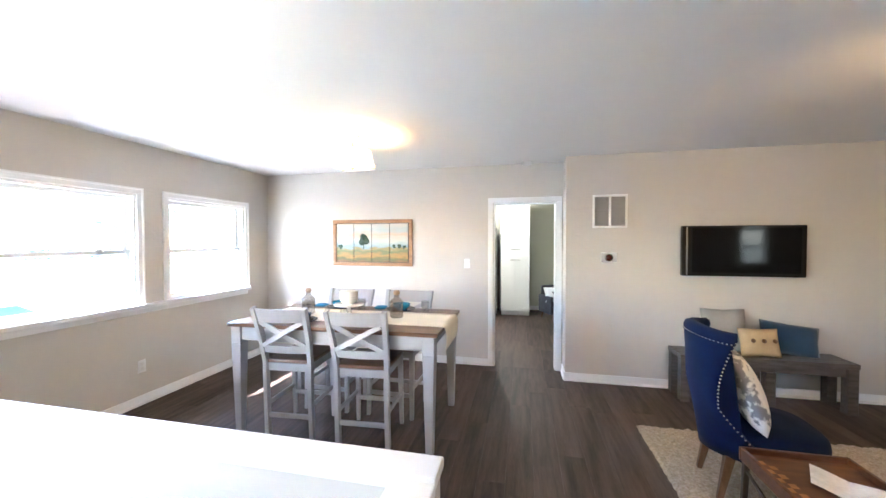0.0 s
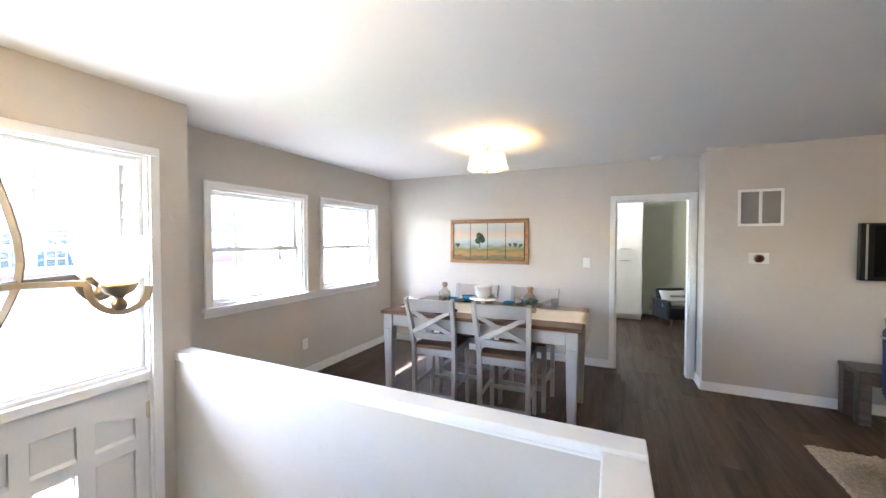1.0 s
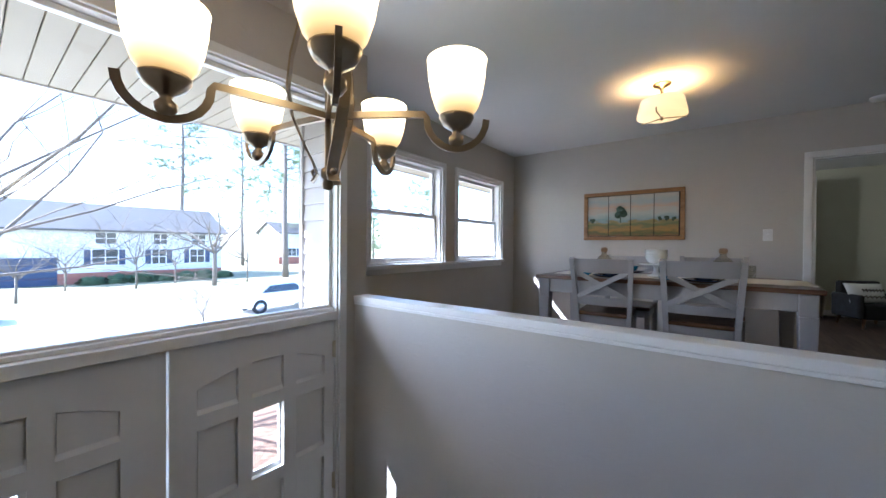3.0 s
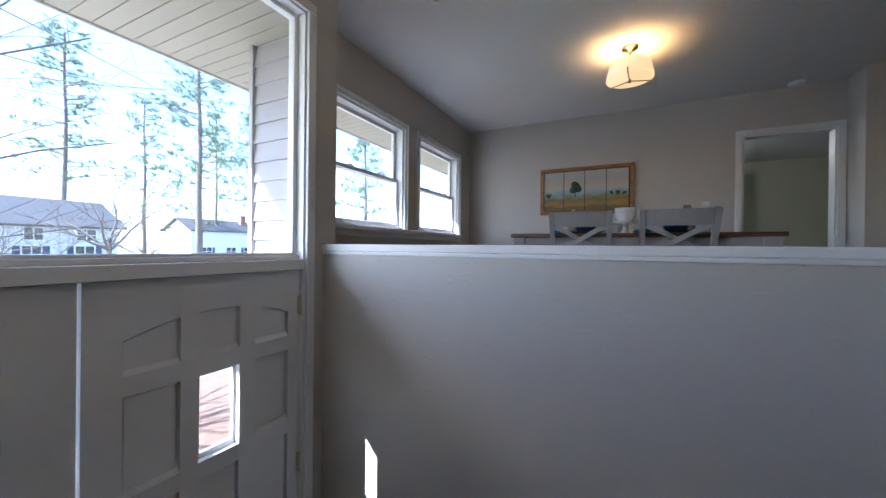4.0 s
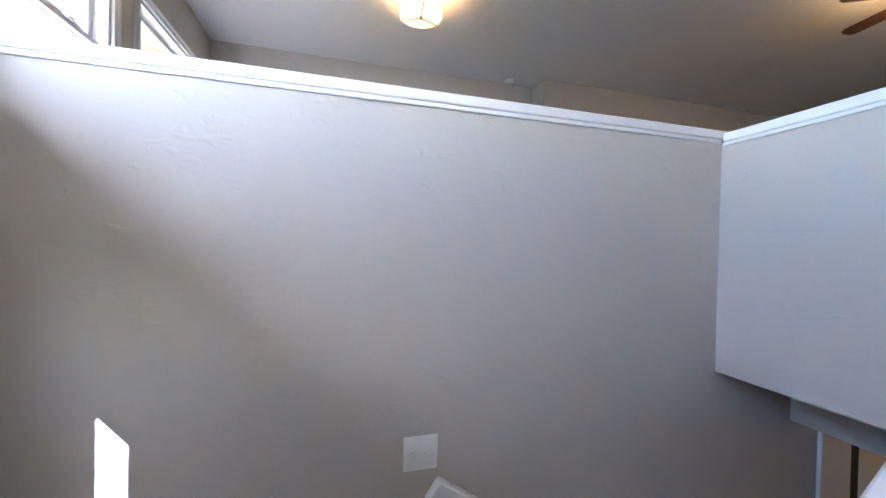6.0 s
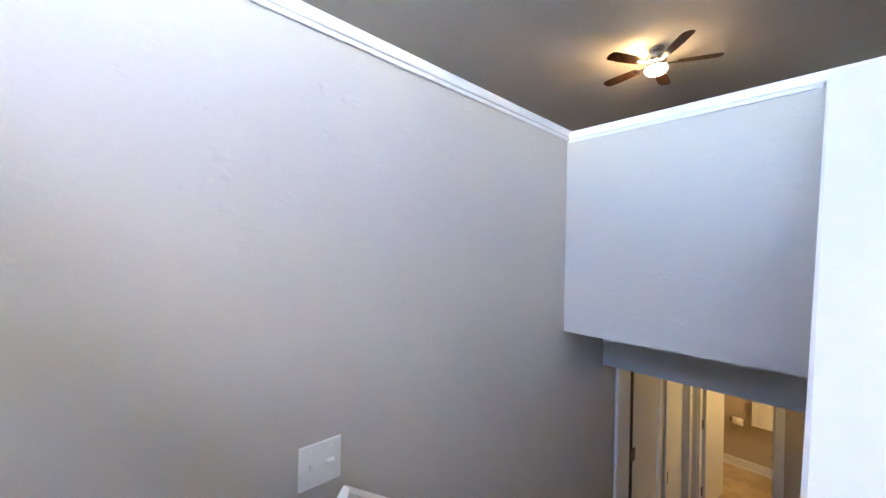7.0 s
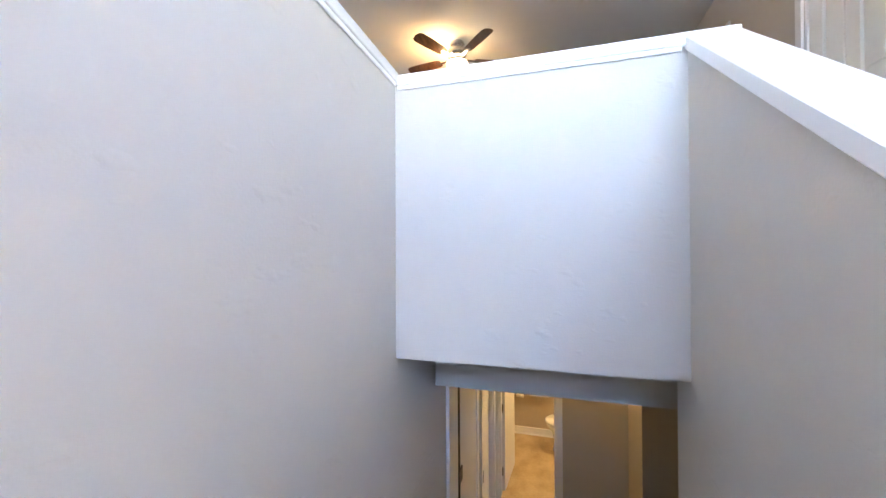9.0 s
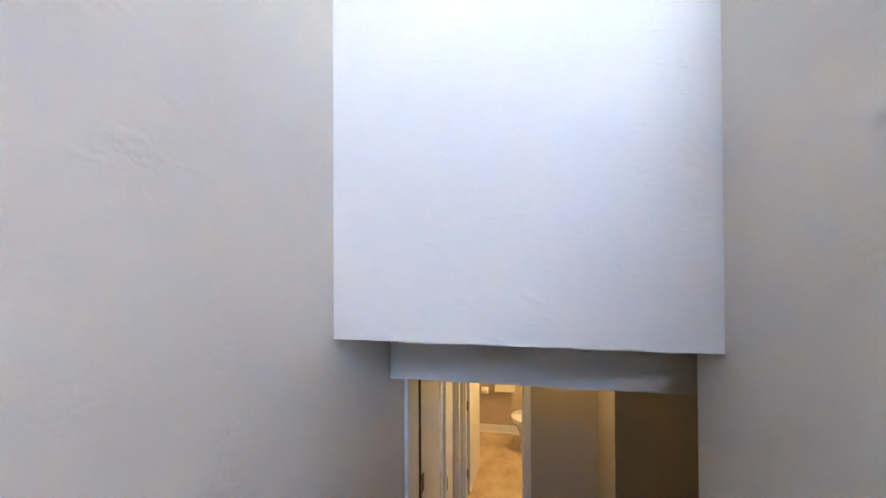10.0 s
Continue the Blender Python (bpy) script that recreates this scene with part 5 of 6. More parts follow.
def dining_chair(at, rz, label):
    t = thing("dining_chair", label, "chair", at, rz, group="chairs round the table")
    for s in (-1, 1):
        bm = bmesh.new()
        pts = [(s * 0.205, 0.015, 0.0), (s * 0.203, 0.0, 0.30), (s * 0.205, -0.005, 0.60), (s * 0.215, -0.045, 0.80), (s * 0.225, -0.125, 1.035)]
        tube(bm, pts, 0, flat=(0.034, 0.046))
        part("back_leg", bm, M_GREY, t)
        bm = bmesh.new()
        slanted(bm, (s * 0.195, 0.375, 0.575), (s * 0.20, 0.395, 0.0), 0.042, 0.042, taper=0.75)
        part("front_leg", bm, M_GREY, t)
        bm = bmesh.new()
        slanted(bm, (s * 0.200, 0.02, 0.26), (s * 0.198, 0.37, 0.26), 0.02, 0.034)
        part("stretcher", bm, M_GREY, t)
        bm = bmesh.new()
        box(bm, s * 0.18, 0.02, 0.525, s * 0.202, 0.36, 0.5845, 0.003)
        part("seat_rail", bm, M_GREY, t)
    for y, z in ((0.01, 0.17), (0.385, 0.20)):
        bm = bmesh.new()
        slanted(bm, (-0.19, y, z), (0.19, y, z), 0.02, 0.036)
        part("stretcher", bm, M_GREY, t)
    for y in (0.005, 0.375):
        bm = bmesh.new()
        box(bm, -0.182, y - 0.011, 0.525, 0.182, y + 0.011, 0.5845, 0.003)
        part("seat_rail", bm, M_GREY, t)
    bm = bmesh.new()
    box(bm, -0.215, -0.01, 0.585, 0.215, 0.41, 0.615, 0.010)
    part("seat", bm, M_WALNUT, t, "stained walnut saddle seat")
    def rail(z0, z1, y0, y1, bow):
        bm = bmesh.new()
        n = 8
        prev = None
        for i in range(n + 1):
            x = -0.205 + 0.41 * i / n
            c = -bow * (1 - (x / 0.205) ** 2)
            ring = [bm.verts.new((x, y + c + d, z)) for y, d, z in ((y0, -0.010, z0), (y0, 0.010, z0), (y1, 0.010, z1), (y1, -0.010, z1))]
            if prev:
                for k in range(4):
                    bm.faces.new((prev[k], prev[(k + 1) % 4], ring[(k + 1) % 4], ring[k]))
            else:
                bm.faces.new(ring)
            prev = ring
        bm.faces.new(prev)
        return bm
    part("top_rail", rail(0.925, 1.03, -0.088, -0.124, 0.03), M_GREY, t)
    part("lower_rail", rail(0.675, 0.735, -0.018, -0.032, 0.022), M_GREY, t)
    for s in (-1, 1):
        bm = bmesh.new()
        tube(bm, [(s * 0.19, -0.052, 0.735), (s * 0.09, -0.075 + 0.004 * s, 0.785), (0, -0.088 + 0.004 * s, 0.83), (-s * 0.09, -0.098 + 0.004 * s, 0.88), (-s * 0.19, -0.100, 0.927)], 0, flat=(0.014, 0.034))
        part("cross_slat", bm, M_GREY, t)
    return t


near = "grey painted X-back counter chair pushed under the table"
dining_chair((-1.36, 2.845, 0), 4, near).scale = (0.9, 1, 1)
dining_chair((-0.75, 2.845, 0), 3, near).scale = (0.95, 1, 1)
far = "grey painted X-back counter chair on the wall side of the table"
dining_chair((-1.32, 3.72, 0), 180, far)
dining_chair((-0.70, 3.72, 0), 178, far)

M_RUNNER = material("cream_linen_runner", (0.76, 0.72, 0.63), rough=0.9, spread=0.05, scale=6, bump=0.3, bump_scale=170)
bm = bmesh.new()
n = 40
prev = None
for i in range(n + 1):
    s = i / n * 1.82
    x = -1.80 + s
    if x <= -0.168:
        p = (x, 0.0, 0.885)
    else:
        d = x + 0.168
        p = (-0.168 + min(d, 0.012) + 0.006 * math.sin(d * 20), 0, 0.885 - max(0.0, d - 0.008))
    ring = [bm.verts.new((p[0] + (0.0025 if p[2] < 0.87 else 0.0), 3.01 + 0.48 * j / 6 + 0.003 * math.sin(i + j), p[2] + 0.0012 * math.sin(i * 1.7 + j * 2.3))) for j in range(7)]
    if prev:
        for j in range(6):
            f = bm.faces.new((prev[j], prev[j + 1], ring[j + 1], ring[j]))
            f.smooth = True
    prev = ring
ob = single("table_runner", bm, M_RUNNER, "cream linen runner hanging over the table end", "table runner")
sol = ob.modifiers.new("thick", "SOLIDIFY")
sol.thickness, sol.offset = 0.002, 1

M_CLEAR = glass_material("bottle_glass", (0.74, 0.70, 0.63), 0.30)
M_TUMBLER = glass_material("tumbler_glass", (0.92, 0.93, 0.92), 0.14)
M_CORK = material("copper_cork_top", (0.34, 0.22, 0.12), rough=0.5, spread=0.15, metal=0.3)
M_CERAMIC = material("white_glazed_ceramic", (0.78, 0.77, 0.73), rough=0.2, spread=0.03, coat=0.4)
M_TEAL = material("turquoise_glaze", (0.02, 0.17, 0.30), rough=0.2, spread=0.1, coat=0.5)
M_NAVYPLATE = material("navy_stoneware", (0.02, 0.035, 0.075), rough=0.25, spread=0.1, coat=0.4)
M_NAPKIN = material("blue_napkin", (0.03, 0.16, 0.30), rough=0.9, spread=0.15, bump=0.3, bump_scale=150)


def bottle(at, k):
    t = thing("glass_bottle", "textured clear glass bottle with a cork top", "bottle", at, group="bottles on the table")
    bm = bmesh.new()
    lathe(bm, [(0.0, 0.0), (0.050, 0.0), (0.058, 0.012), (0.053, 0.03), (0.060, 0.05), (0.054, 0.07), (0.060, 0.09), (0.054, 0.11), (0.058, 0.128), (0.040, 0.15), (0.022, 0.165), (0.020, 0.19), (0.024, 0.195)], n=18)
    part("body", bm, M_CLEAR, t)
    bm = bmesh.new()
    lathe(bm, [(0.0, 0.186), (0.019, 0.186), (0.027, 0.197), (0.027, 0.215), (0.020, 0.225), (0.0, 0.228)], n=14)
    part("cork", bm, M_CORK, t)


bottle((-1.45, 3.26, 0.888), 0)
bottle((-0.63, 3.27, 0.888), 1)
t = thing("cake_stand", "white pedestal cake stand on the runner", "cake stand", (-1.056, 3.25, 0.888))
bm = bmesh.new()
lathe(bm, [(0.0, 0.0), (0.06, 0.0), (0.062, 0.008), (0.03, 0.02), (0.018, 0.04), (0.018, 0.07), (0.03, 0.085), (0.125, 0.09), (0.13, 0.10), (0.0, 0.098)])
part("stand", bm, M_CERAMIC, t)
for k in range(3):
    bm = bmesh.new()
    z = 0.989 + 0.024 * k
    lathe(bm, [(0.0, 0.0), (0.05, 0.0), (0.072, 0.03), (0.082, 0.062), (0.086, 0.064), (0.080, 0.058), (0.066, 0.03), (0.045, 0.008), (0.0, 0.006)], (-1.056, 3.25, z), 24)
    single("bowl", bm, M_CERAMIC, "white ceramic bowl stacked on the cake stand", "bowl", "stacked bowls")
for x, y, s in ((-1.335, 2.97, 1), (-0.735, 2.97, 1), (-1.32, 3.60, -1), (-0.70, 3.60, -1)):
    bm = bmesh.new()
    lathe(bm, [(0.0, 0.0), (0.09, 0.0), (0.13, 0.014), (0.132, 0.018), (0.09, 0.007), (0.0, 0.006)], (x, y, 0.8825), 28)
    single("plate", bm, M_NAVYPLATE, "navy stoneware dinner plate at a place setting", "plate", "dinner plates")
    bm = bmesh.new()
    lathe(bm, [(0.0, 0.0), (0.045, 0.0), (0.075, 0.03), (0.085, 0.055), (0.081, 0.055), (0.07, 0.03), (0.0, 0.008)], (x, y, 0.8895), 24)
    single("bowl", bm, M_TEAL if s < 0 else M_NAVYPLATE, "blue glazed bowl on a dinner plate" if s < 0 else "navy stoneware bowl on a dinner plate", "bowl", "place setting bowls")
    bm = bmesh.new()
    cushion(bm, 0.12, 0.10, 0.035, 6, pose(x - 0.20, y - 0.04, 0.8995, -90, 0, 10))
    single("napkin", bm, M_NAPKIN, "folded blue cloth napkin beside a plate", "napkin", "napkins")
for x, y in ((-0.98, 3.02), (-0.46, 3.56), (-1.08, 3.56)):
    bm = bmesh.new()
    lathe(bm, [(0.0, 0.0), (0.032, 0.0), (0.036, 0.05), (0.034, 0.10), (0.032, 0.10), (0.033, 0.05), (0.0, 0.008)], (x, y, 0.8825), 18)
    single("tumbler", bm, M_TUMBLER, "clear glass tumbler on the table", "glass", "tumblers")

# ---- picture ----
M_OAK = material("golden_oak_frame", (0.22, 0.105, 0.035), rough=0.4, color2=(0.42, 0.22, 0.09), scale=5, stretch=(1, 6, 6), bump=0.08, bump_scale=40)


def painting_material():
    m = material("painted_landscape", (0.5, 0.5, 0.5), rough=0.6, bump=0.15, bump_scale=90)
    n, nt = m.node_tree.nodes, m.node_tree
    co, sep = n["Texture Coordinate"], n.new("ShaderNodeSeparateXYZ")
    nz = n.new("ShaderNodeTexNoise")
    nz.inputs["Scale"].default_value, nz.inputs["Detail"].default_value = 6.0, 6
    mpn = n.new("ShaderNodeMapping")
    mpn.inputs["Scale"].default_value = (1.0, 1.0, 3.0)
    nt.links.new(co.outputs["Object"], mpn.inputs["Vector"])
    nt.links.new(mpn.outputs[0], nz.inputs["Vector"])
    nt.links.new(co.outputs["Object"], sep.inputs[0])
    ad = n.new("ShaderNodeMath")
    ad.operation = "MULTIPLY_ADD"
    ad.inputs[1].default_value = 0.16
    nt.links.new(nz.outputs["Fac"], ad.inputs[0])
    nt.links.new(sep.outputs["Z"], ad.inputs[2])
    sc = n.new("ShaderNodeMath")
    sc.operation = "MULTIPLY_ADD"
    sc.inputs[1].default_value, sc.inputs[2].default_value = 1.75, 0.36
    nt.links.new(ad.outputs[0], sc.inputs[0])
    r = n.new("ShaderNodeValToRGB")
    stops = ((0.0, (0.30, 0.13, 0.05)), (0.12, (0.12, 0.13, 0.05)), (0.2, (0.40, 0.22, 0.06)), (0.29, (0.16, 0.19, 0.08)), (0.36, (0.32, 0.26, 0.10)), (0.40, (0.28, 0.38, 0.40)),
             (0.55, (0.50, 0.52, 0.46)), (0.68, (0.58, 0.42, 0.30)), (0.80, (0.42, 0.47, 0.46)), (1.0, (0.60, 0.52, 0.40)))
    while len(r.color_ramp.elements) < len(stops):
        r.color_ramp.elements.new(0.5)
    for e, (p, c) in zip(r.color_ramp.elements, stops):
        e.position, e.color = p, (*c, 1)
    nt.links.new(sc.outputs[0], r.inputs[0])
    nt.links.new(r.outputs[0], n["Principled BSDF"].inputs["Base Color"])
    return m


M_PAINTING = painting_material()
M_PTREE = material("painted_tree_green", (0.03, 0.06, 0.035), rough=0.6, color2=(0.08, 0.13, 0.08), scale=30, bump=0.2)
t = thing("framed_picture", "oak-framed landscape picture in four panels on the wall", "picture", (-1.51, DINE - 0.004, 1.505))
bm = bmesh.new()
W2, H2 = 0.55, 0.30
for a in ((-W2, -H2, W2, -H2 + 0.045), (-W2, H2 - 0.045, W2, H2), (-W2, -H2 + 0.0455, -W2 + 0.045, H2 - 0.0455), (W2 - 0.045, -H2 + 0.0455, W2, H2 - 0.0455)):
    box(bm, a[0], -0.03, a[1], a[2], -0.001, a[3], 0.005)
part("frame", bm, M_OAK, t)
bm = bmesh.new()
box(bm, -W2 + 0.046, -0.010, -H2 + 0.046, W2 - 0.046, -0.002, H2 - 0.046)
part("backing", bm, M_INK, t)
for k in range(4):
    bm = bmesh.new()
    x0 = -W2 + 0.052 + k * 0.249
    box(bm, x0, -0.018, -H2 + 0.052, x0 + 0.241, -0.0105, H2 - 0.052, 0.001)
    part("panel", bm, M_PAINTING, t, "painted landscape panel")
rng = random.Random(5)
for cx, cz, r, trunk in ((-0.115, 0.01, 0.082, 0.07), (0.30, -0.06, 0.028, 0.02), (0.37, -0.055, 0.032, 0.02), (0.44, -0.06, 0.028, 0.02), (-0.44, -0.06, 0.035, 0.015)):
    bm = bmesh.new()
    for i in range(9):
        a, q = rng.uniform(0, 6.28), rng.uniform(0.0, 0.62) * r
        o = Vector((cx + q * math.cos(a), -0.0185, cz + r * 0.3 + q * math.sin(a)))
        rr = r * rng.uniform(0.35, 0.55)
        lathe(bm, [(0.0, 0.0), (rr, 0.0), (rr, 0.0008 + 0.0002 * i), (0.0, 0.0008 + 0.0002 * i)], n=9, m=Matrix.Translation(o) @ pose(0, 0, 0, 90, 0, 0))
    box(bm, cx - r * 0.07, -0.0193, cz - r * 0.3 - trunk, cx + r * 0.07, -0.0185, cz)
    part("painted_tree", bm, M_PTREE, t)

# ---- plates on the walls ----
def wall_plate(name, label, category, at, rz, w, hgt, toggles):
    """Front looks to local -y."""
    t = thing(name, label, category, at, rz)
    bm = bmesh.new()
    box(bm, -w / 2, -0.007, -hgt / 2, w / 2, -0.0005, hgt / 2, 0.003)
    part("plate", bm, M_WHITE_PLATE, t)
    for x, kind in toggles:
        bm = bmesh.new()
        if kind == "toggle":
            slanted(bm, (x, -0.0072, 0.0), (x, -0.022, 0.009), 0.010, 0.022, up=(1, 0, 0), bevel=0.001)
            part("toggle", bm, M_WHITE_PLATE, t)
        else:
            for z in (-0.022, 0.022):
                box(bm, x - 0.015, -0.009, z - 0.013, x + 0.015, -0.0072, z + 0.013, 0.001)
            part("socket", bm, M_CERAMIC, t)
    for x in (-w / 4, w / 4) if len(toggles) > 1 else (0,):
        for z in (-hgt * 0.34, hgt * 0.34):
            bm = bmesh.new()
            lathe(bm, [(0.0, 0.0), (0.004, 0.0), (0.003, 0.0015), (0.0, 0.002)], n=8, m=pose(x, -0.0071, z, 90, 0, 0))
            part("screw", bm, M_WHITE_PLATE, t)


wall_plate("light_switch", "white double toggle light switch on the stairwell wall", "light switch", (-1.36, HW0, -0.50), 0, 0.125, 0.122, [(-0.024, "toggle"), (0.024, "toggle")])
wall_plate("light_switch", "white toggle light switch beside the kitchen doorway", "light switch", (-0.262, DINE, 1.25), 0, 0.075, 0.118, [(0, "toggle")])
wall_plate("light_switch", "white toggle light switch on the hall wall", "light switch", (2.0, HALL, 1.24), 180, 0.075, 0.118, [(0, "toggle")])
wall_plate("electrical_outlet", "white outlet under the windows", "outlet", (FRONT, 3.07, 0.36), 90, 0.075, 0.118, [(0, "socket")])
wall_plate("electrical_outlet", "white outlet on the dining wall under the table", "outlet", (-1.02, DINE, 0.36), 0, 0.075, 0.118, [(0, "socket")])

t = thing("return_air_vent", "grey double return air vent high on the wall", "vent", (1.305, TVW, 1.838))
t.scale = (0.93, 1, 0.93)
bm = bmesh.new()
for a in ((-0.185, -0.19, 0.185, -0.165), (-0.185, 0.165, 0.185, 0.19), (-0.185, -0.1645, -0.162, 0.1645), (0.162, -0.1645, 0.185, 0.1645), (-0.013, -0.1645, 0.013, 0.1645)):
    box(bm, a[0], -0.012, a[1], a[2], -0.0005, a[3], 0.003)
part("frame", bm, M_WHITE_PLATE, t)
bm = bmesh.new()
box(bm, -0.161, -0.002, -0.164, 0.161, -0.0006, 0.164)
part("backing", bm, M_HINGE, t)
bm = bmesh.new()
slanted(bm, (-0.0735, -0.007, 0), (0.0735, -0.007, 0), 0.009, 0.0012, up=(0, 1, 1), bevel=0)
_slat = mesh_of("vent_slat", bm, M_VENT)
for x in (-0.0875, 0.0875):
    for k in range(34):
        shared("slat", _slat, t, pose(x, 0, -0.160 + k * 0.0097))

t = thing("thermostat", "white thermostat plate with a round dark dial", "thermostat", (1.30, TVW, 1.35))
bm = bmesh.new()
box(bm, -0.078, -0.010, -0.052, 0.078, -0.0005, 0.052, 0.004)
part("plate", bm, M_WHITE_PLATE, t)
bm = bmesh.new()
lathe(bm, [(0.0, 0.0), (0.041, 0.0), (0.041, 0.022), (0.036, 0.027), (0.0, 0.027)], n=28, m=pose(-0.004, -0.0105, 0, 90, 0, 0))
part("dial", bm, M_STEEL, t)
bm = bmesh.new()
lathe(bm, [(0.0, 0.0), (0.033, 0.0), (0.033, 0.002), (0.0, 0.003)], n=28, m=pose(-0.004, -0.038, 0, 90, 0, 0))
part("dial_face", bm, material("dark_red_dial_face", (0.05, 0.01, 0.008), rough=0.15, spread=0.2, coat=0.6), t)

t = thing("smoke_detector", "white round smoke detector on the ceiling", "smoke detector", (0.45, 4.70, CEIL))
bm = bmesh.new()
lathe(bm, [(0.0, -0.0005), (0.068, -0.0005), (0.068, -0.012), (0.058, -0.03), (0.03, -0.038), (0.0, -0.038)])
part("body", bm, M_WHITE_PLATE, t)

# handrail of the lower flight
t = thing("handrail", "white painted handrail on the stairwell wall", "handrail", (0, 0, 0))
bm = bmesh.new()
slanted(bm, (-1.33, HW0 - 0.055, -0.60), (0.30, HW0 - 0.055, -0.60 - 0.685 * 1.63), 0.038, 0.085, bevel=0.006)
part("rail", bm, M_TRIM, t)
for x in (-1.0, -0.2):
    bm = bmesh.new()
    z = -0.60 - 0.685 * (x + 1.33)
    tube(bm, [(x, HW0 - 0.001, z - 0.09), (x, HW0 - 0.05, z - 0.09), (x, HW0 - 0.055, z - 0.05)], 0.008, 8)
    part("bracket", bm, M_STEEL, t)

# ---- living room ----
t = thing("television", "black flat television mounted on the wall", "television", (2.495, TVW, 1.425))
t.scale = (1.04, 1, 1)
bm = bmesh.new()
box(bm, -0.505, -0.075, -0.25, 0.505, -0.02, 0.25, 0.008)
part("casing", bm, M_BLACK, t)
bm = bmesh.new()
box(bm, -0.42, -0.078, -0.215, 0.46, -0.0755, 0.225)
part("screen", bm, M_SCREEN, t)
bm = bmesh.new()
box(bm, -0.475, -0.079, -0.24, -0.460, -0.0755, 0.24, 0.001)
part("speaker_strip", bm, M_STEEL, t)
bm = bmesh.new()
box(bm, -0.2, -0.0195, -0.15, 0.2, -0.001, 0.15)
part("mount", bm, M_HINGE, t)

t = thing("bench", "dark weathered wooden bench against the wall", "bench", (2.565, 4.345, 0))
t.scale = (0.915, 0.95, 1)
for k in range(3):
    bm = bmesh.new()
    box(bm, -0.76, -0.165 + 0.111 * k, 0.405, 0.76, -0.057 + 0.111 * k, 0.45, 0.004)
    part("plank", bm, M_BENCH, t)
for y in (-0.15, 0.125):
    bm = bmesh.new()
    box(bm, -0.66, y, 0.33, 0.66, y + 0.025, 0.4045, 0.003)
    part("apron", bm, M_BENCH, t)
for x in (-0.755, 0.0, 0.67):
    for y in (-0.16, 0.075):
        bm = bmesh.new()
        box(bm, x, y, 0.0, x + 0.085, y + 0.085, 0.4045 if x not in (0.0,) else 0.3295, 0.004)
        part("leg", bm, M_BENCH, t)

M_TANFAB = material("tan_knit", (0.42, 0.30, 0.15), rough=0.95, spread=0.12, scale=10, bump=0.5, bump_scale=120)
M_TEALFAB = material("deep_teal_velvet", (0.004, 0.028, 0.065), rough=0.8, spread=0.2, scale=8, bump=0.1, bump_scale=160, sheen=0.3)
M_BUTTON = material("brown_wood_button", (0.16, 0.09, 0.045), rough=0.4, spread=0.1)


def pillow(label, mat, at, w, hgt, d, lean, rz, roll=0.0):
    t = thing("throw_pillow", label, "pillow", at, rz)
    bm = bmesh.new()
    cushion(bm, w, hgt, d, 12, pose(0, 0, 0, -lean, roll, 0))
    part("cover", bm, mat, t)
    return t


pillow("grey linen pillow leaning on the bench", M_GREYFAB, (2.34, 4.37, 0.448), 0.40, 0.42, 0.14, 14, 3)
p = pillow("tan knitted pillow with three wooden buttons on the bench", M_TANFAB, (2.57, 4.27, 0.449), 0.34, 0.26, 0.13, 16, 4)
for x in (-0.09, 0.0, 0.09):
    bm = bmesh.new()
    lathe(bm, [(0.0, 0.0), (0.019, 0.0), (0.019, 0.006), (0.0, 0.008)], n=14, m=pose(x, -0.024 - 0.002, 0.155, 90 - 16, 0, 0))
    part("button", bm, M_BUTTON, p)
pillow("deep teal velvet pillow leaning on the bench", M_TEALFAB, (2.84, 4.36, 0.452), 0.48, 0.30, 0.14, 18, -3, 8)

# shaggy rug
M_RUG = material("beige_shag", (0.34, 0.27, 0.19), rough=1.0, color2=(0.60, 0.52, 0.41), scale=60, bump=0.9, bump_scale=180)
bm = bmesh.new()
nx, ny = 130, 120
rng = random.Random(2)
grid = []
for i in range(nx + 1):
    grid.append([bm.verts.new((1.32 + 2.5 * i / nx + rng.uniform(-0.006, 0.006), 1.25 + 2.36 * j / ny + rng.uniform(-0.006, 0.006),
                               0.004 if i in (0, nx) or j in (0, ny) else 0.014 + rng.uniform(0, 0.014))) for j in range(ny + 1)])
for i in range(nx):
    for j in range(ny):
        bm.faces.new((grid[i][j], grid[i + 1][j], grid[i + 1][j + 1], grid[i][j + 1]))
single("rug", bm, M_RUG, "thick beige shag rug on the plank floor", "rug")

# wing chair, facing +x
t = thing("wing_chair", "navy velvet wing chair with nailhead trim and wooden legs", "armchair", (1.845, 2.90, 0), -5)
M_NAIL = material("pewter_nailhead", (0.55, 0.52, 0.48), rough=0.25, metal=1.0, spread=0.05)


def back_point(a, s, off=0.0):
    """a: angle round the seat from the rear, s: 0 at the foot to 1 at the top."""
    k = abs(a) / 72.0
    top = 0.985 + 0.012 * math.cos(k * math.pi)
    z = 0.27 + (top - 0.27) * s
    q = (1 - math.cos(math.radians(a))) / (1 - math.cos(math.radians(72)))
    x = -(0.31 + 0.085 * s) + (0.085 + 0.40 * max(0.0, 0.45 - s) - 0.075 * math.sin(math.pi * s) + 0.06 * s ** 3) * q
    return Vector((x - off * math.cos(math.radians(a)), (0.205 + 0.015 * s + off) * math.sin(math.radians(a)) / math.sin(math.radians(72)), z))


